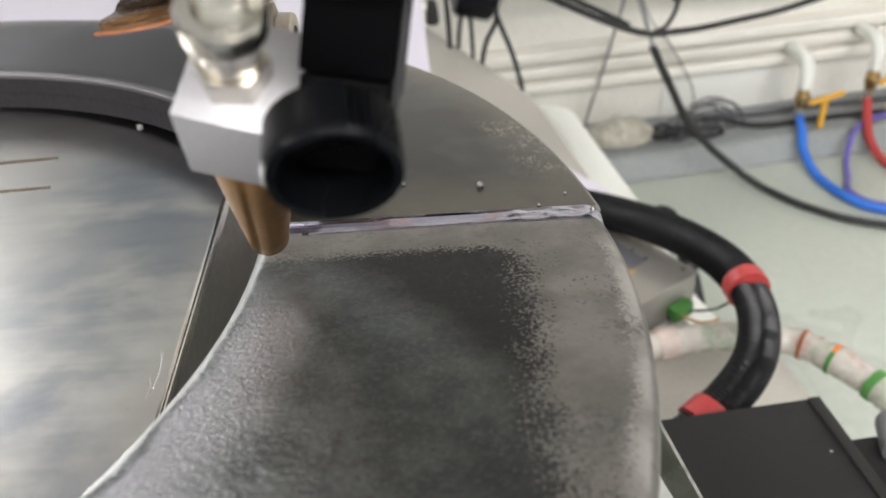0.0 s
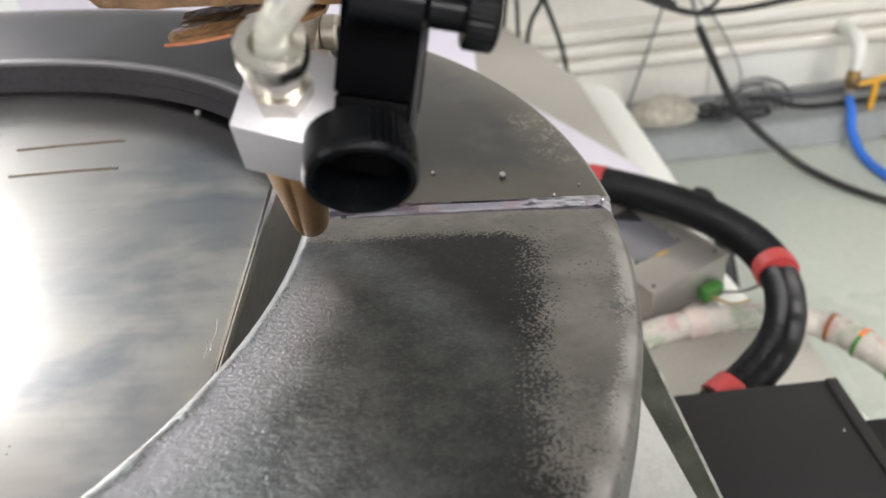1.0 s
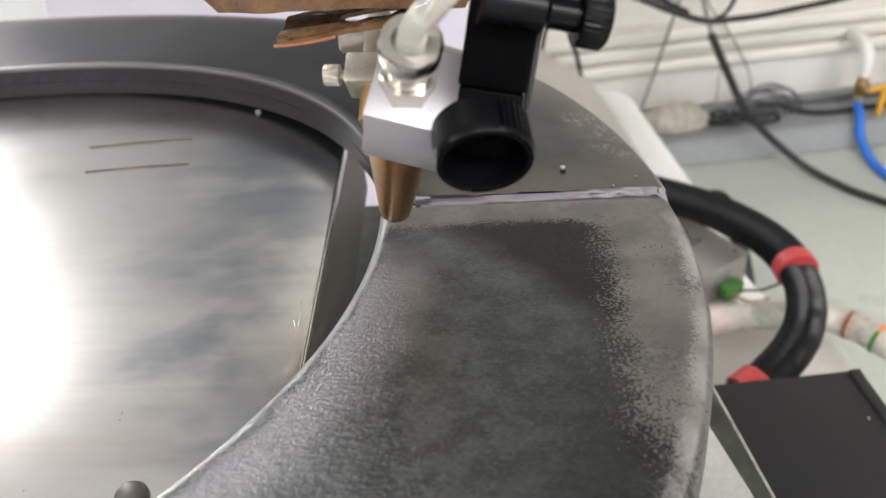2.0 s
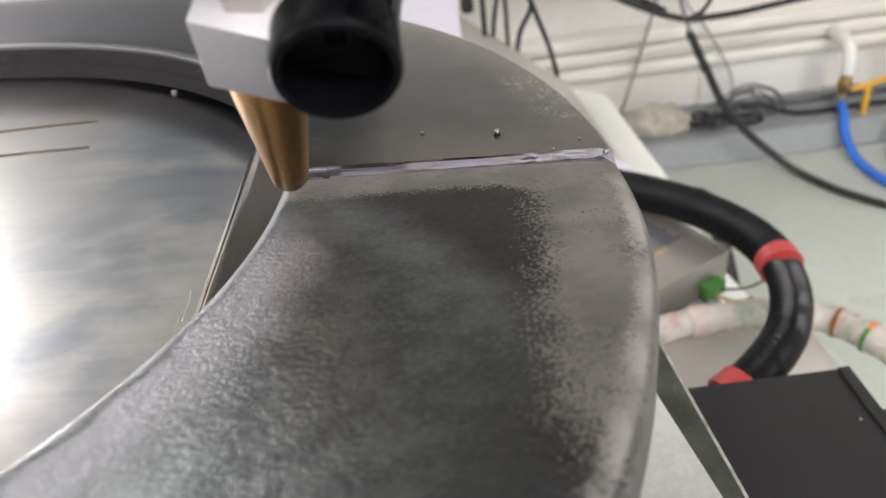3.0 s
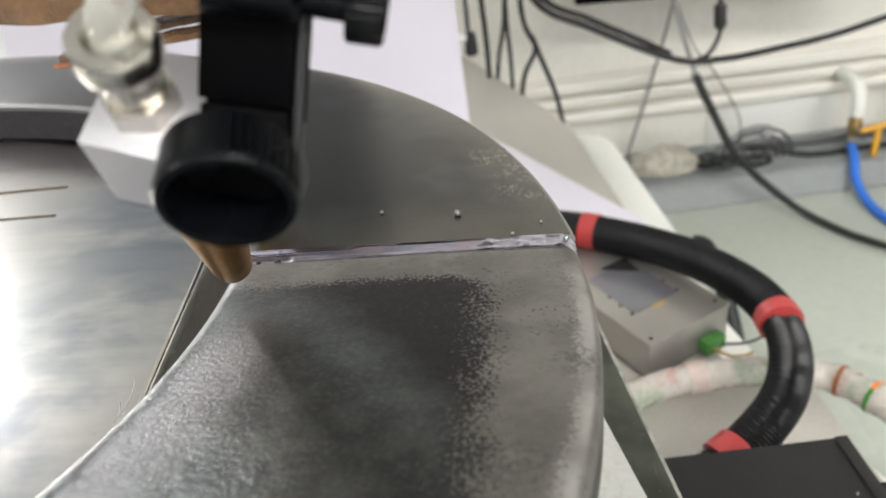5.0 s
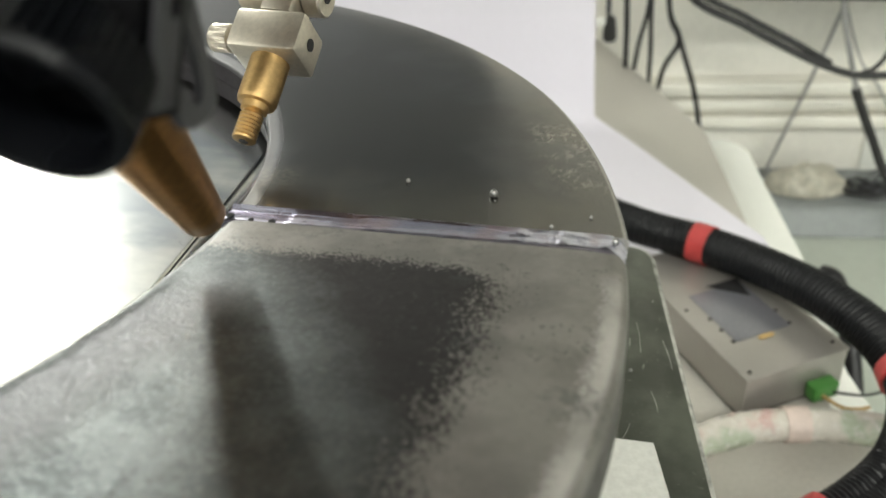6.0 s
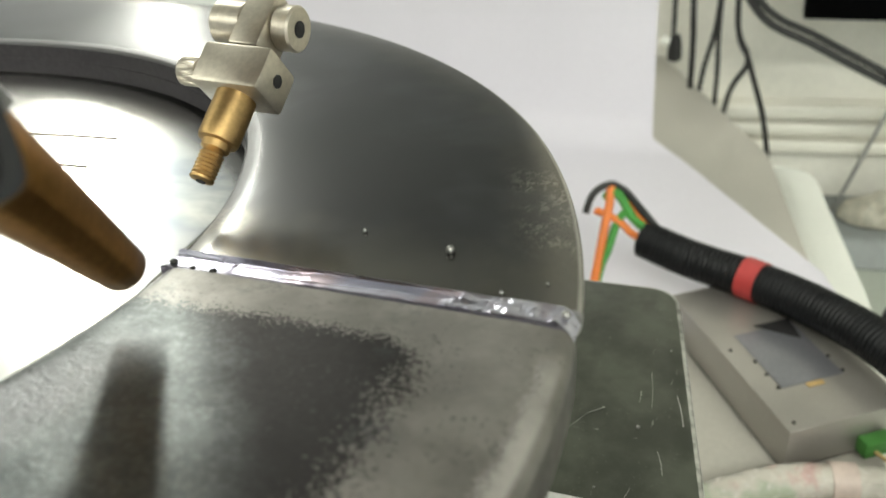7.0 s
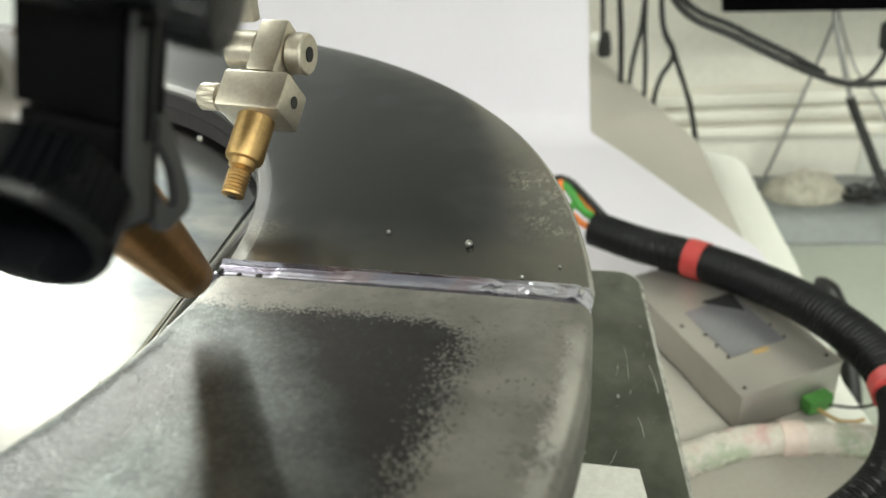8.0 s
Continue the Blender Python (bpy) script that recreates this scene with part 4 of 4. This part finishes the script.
def enclosure():
    """A small electronics case with a plate, screws and a plug."""
    root = thing("electronics_box", (0.17, 0.70, ZT), "grey metal electronics case lying on the table", "case")
    m = Matrix.Translation((0.175, 0.614, ZT + 0.0032)) @ pose(0, 0, 0, 0, 0, 34.4)
    part("body", box((0, 0, 0.003), (0.108, 0.20, 0.046), m, 0.0012), BOXGREY, root)
    part("lid", box((-0.0008, -0.0008, 0.0465), (0.1088, 0.2008, 0.0485), m, 0.0006), BOXGREY, root)
    part("foot_plate", box((0.002, 0.002, 0.0), (0.106, 0.198, 0.0028), m), BLACK, root, "thin black base plate")
    part("cover_plate", box((0.022, 0.046, 0.0488), (0.082, 0.122, 0.0496), m, 0.0002), STICKER, root, "bluish silver plate")
    part("dark_corner", slab([(0.076, 0.098), (0.082, 0.128), (0.046, 0.128)], 0, 0.0006), DARKBOX, root).matrix_parent_inverse = whole(root).inverted() @ m @ Matrix.Translation((0, 0, 0.0498))
    part("tab", box((0.044, 0.040, 0.0488), (0.060, 0.0452, 0.0500), m, 0.0005), TAN, root, "tan tab")
    for x, y in ((0.008, 0.008), (0.100, 0.012), (0.008, 0.105), (0.100, 0.110), (0.02, 0.048), (0.02, 0.066), (0.02, 0.084), (0.084, 0.05), (0.084, 0.07)):
        part("screw", lathe([(0.0017, 0), (0.0017, 0.0006), (0.001, 0.0009)], m @ Matrix.Translation((x, y, 0.0486)), 10), BLACK, root)
    plug = part("terminal", box((0.066, -0.014, 0.008), (0.092, -0.001, 0.024), m, 0.001), TERMINAL, root, "green screw terminal plug")
    part("wire", tube([m @ Vector(p) for p in ((0.075, -0.013, 0.014), (0.082, -0.03, 0.012), (0.097, -0.036, 0.009), (0.108, -0.036, 0.007))], 0.0017, 8, 6), TAN, plug)
    part("wire", tube([m @ Vector(p) for p in ((0.086, -0.013, 0.014), (0.11, -0.028, 0.014), (0.14, -0.035, 0.02))], 0.0013, 8, 6), CABLE, plug)


enclosure()

HOSE = [(0.022, 0.842, 0.815), (0.075, 0.818, 0.812), (0.135, 0.795, 0.812), (0.195, 0.757, 0.815), (0.246, 0.706, 0.82), (0.283, 0.650, 0.82), (0.292, 0.585, 0.82), (0.270, 0.515, 0.82), (0.223, 0.463, 0.812), (0.163, 0.428, 0.792)]


def conduit():
    root = thing("corrugated_hose", (0.25, 0.65, ZT), "thick black corrugated cable hose with red tape bands", "hose")
    ridge = even_path(HOSE, 0.0011)
    cut = 345
    part("sleeve", tube(ridge[:cut], 0.02, 24, 0, swell=lambda s: 0.0196 + 0.0008 * math.sin(s * 2 * math.pi / 0.0050)), SLEEVE, root, "finely ribbed black sleeve")
    fine = even_path(HOSE, 0.0006)[(cut - 8) * 11 // 6:]
    for side in (-0.0070, 0.0070):
        lane = []
        for p, q in zip(fine, fine[1:]):
            lane.append(p + Vector((0.3, -0.2, 0.93)).cross(q - p).normalized() * side + Vector((0, 0, side * 0.25)))
        part("conduit", tube(lane, 0.0125, 20, 0, swell=lambda s: 0.0112 + 0.0011 * math.sin(s * 2 * math.pi / 0.0038)), CONDUIT, root, "corrugated black conduit")
    line = even_path(HOSE, 0.004)

    def band(k, n):
        part("tape_band", tube(line[k:k + n], 0.0212, 24, 0), TAPE, root, "red tape band")

    band(28, 6)
    band(91, 5)
    band(137, 6)
    end = Vector(HOSE[0])
    o = end + Vector((0.02, -0.008, 0))
    loose = (
        (ORANGE, 0.0042, [o + Vector((0, 0, -0.004)), (0.010, 0.843, 0.819), (-0.001, 0.847, 0.826), (-0.015, 0.850, 0.834), (-0.034, 0.856, 0.836)]),
        (ORANGE, 0.0048, [o, (0.004, 0.862, 0.838), (-0.010, 0.872, 0.856), (-0.019, 0.864, 0.859), (-0.019, 0.856, 0.846), (-0.021, 0.842, 0.824), (-0.024, 0.818, 0.786), (-0.026, 0.805, 0.762)]),
        (GREEN, 0.0050, [o + Vector((0, 0, 0.006)), (0.014, 0.850, 0.829), (0.002, 0.855, 0.841), (-0.008, 0.861, 0.853), (-0.017, 0.866, 0.857), (-0.026, 0.870, 0.846)]),
        (GREEN, 0.0045, [o + Vector((0, 0.004, 0.003)), (0.010, 0.850, 0.833), (-0.002, 0.854, 0.838), (-0.010, 0.846, 0.824), (-0.015, 0.832, 0.802), (-0.020, 0.824, 0.788), (-0.024, 0.82, 0.765)]),
        (CABLE, 0.0040, [o + Vector((0, 0.006, 0.008)), (0.002, 0.866, 0.852), (-0.010, 0.868, 0.861), (-0.021, 0.868, 0.864), (-0.033, 0.863, 0.859), (-0.040, 0.857, 0.850), (-0.044, 0.85, 0.835)]),
    )
    for mat, r, pts in loose:
        part("wire", tube(pts, r, 10, 8), mat, root)


conduit()

single("black_cable", tube([(0.276, 0.889, 0.7240), (0.284, 0.884, 0.7255), (0.292, 0.876, 0.720), (0.304, 0.852, 0.692), (0.322, 0.79, 0.60), (0.332, 0.70, 0.45), (0.34, 0.62, 0.4115)], 0.0105, 16, 10), CONDUIT,
       "bent black cable hanging over the table edge behind the hose", "cable")


def wrapped_hose():
    root = thing("wrapped_hose", (0.28, 0.6, ZT), "hose wrapped in pale film with coloured tape", "hose")
    pts = [(0.06, 0.508, 0.7575), (0.13, 0.562, 0.7580), (0.193, 0.596, 0.7590), (0.278, 0.608, 0.7600), (0.338, 0.596, 0.7600), (0.372, 0.562, 0.7620), (0.40, 0.52, 0.7590), (0.43, 0.45, 0.76)]
    part("film", tube(even_path(pts, 0.004), 0.018, 20, 0, swell=lambda s: 0.0146 + 0.0016 * noise.noise((s * 60, 0, 0)) + 0.0008 * noise.noise((s * 300, 2, 0))), WRAP, root)
    line = even_path(pts, 0.004)
    for k, n, mat in ((44, 5, PINK), (80, 1, REDDISH), (98, 2, TERMINAL)):
        part("tape", tube(line[k:k + n + 1], 0.0160, 20, 0), mat, root)
    # a band of two strips, orange on its far flank and green on the near one
    for mat, flank in ((ORANGE, 1), (TERMINAL, -1)):
        bm = tube(line[88:90], 0.0162, 28, 0)
        mid = (line[88] + line[89]) / 2
        bmesh.ops.delete(bm, geom=[v for v in bm.verts if (v.co - mid).dot(Vector((0.62, 0.50, 0.60))) * flank < 0.0035 * flank - 0.0012], context="VERTS")
        part("tape", bm, mat, root)


wrapped_hose()


def cover_box():
    root = thing("dark_case", (0.22, 0.3, ZT), "matt dark grey flat-topped case", "case")
    pts = [(0.135, 0.3945), (0.2735, 0.4105), (0.322, 0.10), (0.18, 0.08)]
    part("lid", slab(pts, 0.868, 0.88, 0.001), DARKBOX, root)
    part("body", slab([(0.14, 0.391), (0.276, 0.406), (0.327, 0.09), (0.183, 0.07)], 0.72, 0.8675), BLACK, root)
    part("edge_strip", slab([(0.2645, 0.4090), (0.2730, 0.4100), (0.3215, 0.10), (0.3130, 0.0988)], 0.8803, 0.8818, 0.0004), CASEEDGE, root, "darker edge strip on the lid")
    part("latch_bracket", slab([(0.2805, 0.381), (0.350, 0.389), (0.362, 0.30), (0.2935, 0.29)], 0.853, 0.8665, 0.0015), DARKBOX, root, "dark grey bracket beside the lid")
    ear = part("latch", lathe([(0.0135, 0.0), (0.0135, 0.030), (0.0125, 0.0325), (0.0100, 0.0330), (0.0092, 0.0318), (0.0092, 0.012)], axes((0.320, 0.388, 0.8735), (-0.32, -0.93, 0.18)), 28), LATCHGREY, root, "grey hollow latch barrel")
    part("plug", lathe([(0.0020, 0.0125), (0.0090, 0.0125), (0.0090, 0.0105)], axes((0.320, 0.388, 0.8735), (-0.32, -0.93, 0.18)), 20), BLACK, ear, "black inside of the barrel")
    part("screw", lathe([(0.0009, 0), (0.0009, 0.0005)], Matrix.Translation((0.263, 0.361, 0.8802)), 10), BRIGHTALU, root)


cover_box()

# ---- cables and valves by the wall ----


def cable(points, r, mat=None, label="black cable hanging behind the table"):
    return single("cable", tube(points, r, 10, 10), mat or CABLE, label, "cable", group="hanging cables")


cable([(-0.025, 1.45, 1.2), (-0.025, 1.45, 0.95), (-0.024, 1.45, 0.842)], 0.004)


def plug():
    root = thing("cable_plug", (-0.021, 1.45, 0.795), "black cable plug with a white collar hanging from a cable", "plug")
    part("grip", lathe([(0.003, 0.045), (0.008, 0.043), (0.011, 0.030), (0.0125, 0.006), (0.010, 0.0)], Matrix.Translation((-0.0205, 1.45, 0.795)), 18), CABLE, root)
    part("collar", lathe([(0.005, 0.0), (0.0085, 0.002), (0.0085, 0.012), (0.005, 0.014)], axes((-0.030, 1.447, 0.826), (-0.8, -0.2, 0.4)), 18), WHITE, root, "white collar")


plug()
cable([(0.0, 1.45, 1.2), (0.003, 1.45, 0.93), (0.008, 1.46, 0.80), (0.008, 1.5, 0.55)], 0.005)
cable([(0.045, 1.45, 1.2), (0.045, 1.45, 0.89), (0.026, 1.46, 0.76), (0.012, 1.48, 0.55)], 0.004)
cable([(0.05, 1.45, 1.2), (0.047, 1.45, 0.88), (0.051, 1.46, 0.76), (0.05, 1.48, 0.55)], 0.004)
cable([(0.075, 1.45, 1.2), (0.073, 1.45, 0.885), (0.097, 1.45, 0.80), (0.072, 1.46, 0.73), (0.05, 1.47, 0.55)], 0.0045)
cable([(0.07, 1.44, 1.2), (0.074, 1.44, 0.885), (0.10, 1.44, 0.80), (0.133, 1.45, 0.70), (0.150, 1.47, 0.60), (0.15, 1.5, 0.5)], 0.0045)
cable([(0.03, 1.462, 1.05), (0.105, 1.462, 0.894), (0.2, 1.462, 0.838), (0.29, 1.46, 0.792), (0.345, 1.458, 0.762)], 0.0055)
cable([(0.02, 1.45, 1.05), (0.099, 1.45, 0.886), (0.2, 1.45, 0.826), (0.353, 1.45, 0.754), (0.44, 1.45, 0.748), (0.53, 1.45, 0.759), (0.66, 1.45, 0.785), (0.85, 1.46, 0.85), (1.1, 1.5, 0.98)], 0.0062)
cable([(0.390, 1.45, 0.722), (0.405, 1.45, 0.690), (0.432, 1.45, 0.636), (0.470, 1.45, 0.563), (0.518, 1.45, 0.503), (0.572, 1.445, 0.452), (0.612, 1.432, 0.422), (0.650, 1.398, 0.409), (0.70, 1.338, 0.408), (0.79, 1.275, 0.408), (1.0, 1.21, 0.408), (1.3, 1.18, 0.408)], 0.0078)
cable([(0.424, 1.45, 0.90), (0.426, 1.45, 0.85), (0.429, 1.45, 0.80), (0.414, 1.45, 0.762), (0.392, 1.452, 0.748)], 0.004)
single("cable_bead", lathe([(0.008, -0.022), (0.011, -0.018), (0.011, 0.018), (0.008, 0.022)], axes((0.4270, 1.45, 0.8285), (-0.08, 0, 1)), 20), CABLE, "black ferrite bead on a cable", "ferrite bead")
cable([WALL @ Vector((-0.10, -0.06, 0.95)), WALL @ Vector((-0.145, -0.06, 0.74)), WALL @ Vector((-0.178, -0.06, 0.61)), WALL @ Vector((-0.222, -0.06, 0.455)), WALL @ Vector((-0.232, -0.06, LEDGE + 0.004))], 0.0035, GREYCABLE, "thin grey cable hanging before the wall")
cable([WALL @ Vector((-0.16, -0.05, 0.90)), WALL @ Vector((-0.085, -0.05, 0.715)), WALL @ Vector((-0.033, -0.05, 0.645)), WALL @ Vector((0.030, -0.05, 0.535)), WALL @ Vector((0.038, -0.06, 0.462))], 0.0022, GREYCABLE, "thin grey cable hanging before the wall")
cable([(0.325, 1.452, 0.98), (0.345, 1.45, 0.862), (0.369, 1.45, 0.785), (0.391, 1.45, 0.722)], 0.0045, GREYCABLE, "grey cable leading into a black sheath")



def monitor():
    root = thing("monitor", (0.5, 1.47, 0.87), "black monitor with its underside showing above the cables", "monitor")
    part("case", box((0.17, 1.44, 0.872), (0.75, 1.50, 1.04), None, 0.004), BLACK, root)
    part("arm", box((0.42, 1.51, 0.95), (0.50, 1.66, 1.03), None, 0.004), BLACK, root)


monitor()


def valve(x, top, lever, pts, hose):
    """A white pipe bent down from the trunking, a brass valve, its lever and a hose."""
    at = lambda dx, dy, z: WALL @ Vector((x + dx, -0.12 + dy, z))
    root = thing("ball_valve", at(0, 0, top - 0.11), "brass ball valve with a yellow lever on a white pipe", "valve", "valves on the wall")
    part("pipe", tube([at(0, 0.085, top), at(0, 0.03, top), at(0, 0.008, top - 0.012), at(0, 0, top - 0.035), at(0, 0, top - 0.062)], 0.0145, 16, 6), WHITE, root, "white plastic pipe bend")
    part("body", lathe([(0.009, 0.0), (0.0125, 0.002), (0.0125, 0.012), (0.0155, 0.016), (0.0155, 0.032), (0.0125, 0.036), (0.0125, 0.048)], Matrix.Translation(at(0, 0, top - 0.1095)), 8), BRASS, root)
    part("ferrule", lathe([(0.0085, 0.0), (0.0105, 0.001), (0.0105, 0.028), (0.0085, 0.03)], Matrix.Translation(at(0, 0, top - 0.1400)), 16), CLAMP, root, "grey metal hose ferrule")
    part("stem", lathe([(0.004, 0), (0.004, 0.012)], axes(at(0, -0.014, top - 0.086), WALL.to_3x3() @ Vector((0, -1, 0))), 12), CLAMP, root)
    a, b = lever
    part("lever", tube([at(0.0, -0.028, top - 0.086), at(a * 0.5, -0.030, top - 0.086 + b * 0.5), at(a, -0.028, top - 0.086 + b)], 0.0062, 10, 6), YELLOW, root, "yellow lever")
    part("lever_grip", box((-0.006, -0.034, -0.062), (0.006, -0.026, 0.004), WALL @ Matrix.Translation((x + 0.036, -0.12, top - 0.086)), 0.002), YELLOW, root, "yellow grip")
    label, mat = hose
    single("water_hose", tube([at(0, 0, top - 0.128)] + pts, 0.0095, 14, 10), mat, label, "hose")


valve(0.255, 0.597, (0.075, 0.016), [(0.757, 1.557, 0.4580), (0.752, 1.522, 0.432), (0.758, 1.450, 0.411), (0.786, 1.359, 0.411), (0.839, 1.310, 0.411), (1.0, 1.255, 0.411), (1.3, 1.21, 0.411)], ("thick bright blue plastic water hose below a valve", BLUE))
valve(0.408, 0.622, (0.03, 0.03), [(0.905, 1.577, 0.4580), (0.903, 1.540, 0.430), (0.915, 1.480, 0.411), (0.96, 1.41, 0.411), (1.1, 1.34, 0.411), (1.35, 1.30, 0.411)], ("thick red plastic water hose below a valve", TAPE))


def clutter():
    bm = lathe([(0.050, 0.0), (0.060, 0.008), (0.052, 0.030), (0.034, 0.048), (0.012, 0.060)], Matrix.Diagonal((1.35, 0.66, 1.0, 1)), 26)
    bmesh.ops.subdivide_edges(bm, edges=bm.edges[:], cuts=2, use_grid_fill=True)
    for v in bm.verts:
        k = noise.noise(v.co * 38) * 0.010 + noise.noise(v.co * 95) * 0.004
        v.co += Vector((v.co.x, v.co.y, 0.02)).normalized() * k * min(1, v.co.z / 0.01)
    bm.transform(Matrix.Translation(WALL @ Vector((-0.142, -0.098, LEDGE + 0.0005))) @ pose(0, 0, 0, 0, 0, 7))
    single("beige_bag", bm, BAG, "crumpled beige bag on the grey ledge by the wall", "bag")
    heap = thing("cable_heap", WALL @ Vector((0.05, -0.11, LEDGE)), "loose heap of thin dark grey cable on the ledge", "cable heap")
    rnd = random.Random(5)
    for k in range(9):
        # strands arching over the heap
        r, dx, dy = 0.034 + 0.0042 * k + rnd.uniform(-0.002, 0.002), rnd.uniform(-0.006, 0.006), rnd.uniform(-0.022, 0.022)
        pts = [(0.046 + dx + 1.34 * r * math.cos(a) + 0.004 * noise.noise((k, a, 0)), -0.112 + dy * math.sin(a), LEDGE + 0.010 + 1.22 * r * math.sin(a) + 0.004 * noise.noise((k, a, 4))) for a in (-0.05, 0.35, 0.8, 1.2, 1.6, 2.0, 2.4, 2.8, 3.15)]
        part("strand", tube([WALL @ Vector(p) for p in pts], 0.0019, 7, 5), DARKGREY, heap)
    for k in range(16):
        # flat loops at its foot
        cx, r, z = rnd.uniform(-0.050, 0.050), rnd.uniform(0.020, 0.034), LEDGE + 0.003 + 0.0021 * k
        turn = rnd.uniform(0, 6.28)
        pts = [(cx + r * (1.15 - 0.012 * k) * math.cos(turn + a), -0.116 + 0.62 * r * math.sin(turn + a), z + 0.004 * math.sin(2 * a + k) * min(1, k / 4)) for a in (0, 0.7, 1.4, 2.1, 2.8, 3.5, 4.2, 4.9, 5.6, 6.2)]
        part("strand", tube([WALL @ Vector(p) for p in pts], 0.0024, 7, 4), CABLE if k % 3 else DARKGREY, heap)
    single("cable_run", tube([WALL @ Vector(p) for p in ((0.04, -0.100, LEDGE + 0.034), (0.09, -0.110, LEDGE + 0.030), (0.14, -0.118, LEDGE + 0.014), (0.2, -0.120, LEDGE + 0.0075), (0.32, -0.115, LEDGE + 0.0070), (0.6, -0.12, LEDGE + 0.0070), (1.6, -0.09, LEDGE + 0.0070))], 0.0065, 10, 10), CABLE, "thick dark cable lying on the grey ledge", "cable")
    single("cable_run", tube([WALL @ Vector(p) for p in ((0.08, -0.05, LEDGE + 0.007), (0.2, -0.062, LEDGE + 0.007), (0.3, -0.055, LEDGE + 0.007), (0.5, -0.06, LEDGE + 0.007), (1.6, -0.05, LEDGE + 0.007))], 0.0065, 10, 10), DARKGREY, "grey cable lying on the grey ledge", "cable")
    single("wall_panel", box((-0.02, -0.010, LEDGE + 0.001), (0.27, -0.0012, 0.549), WALL, 0.001), WHITE, "white cover panel below the trunking", "panel")
    single("thin_hose", tube([(0.995, 1.640, 0.4525), (0.968, 1.623, 0.4525), (0.905, 1.590, 0.4530), (0.862, 1.545, 0.447), (0.838, 1.500, 0.416), (0.818, 1.440, 0.4075), (0.802, 1.388, 0.4075), (0.84, 1.335, 0.4075), (1.0, 1.29, 0.4075), (1.2, 1.33, 0.4075)], 0.006, 12, 10), PURPLE, "thin violet plastic hose looped on the bench", "hose")


clutter()
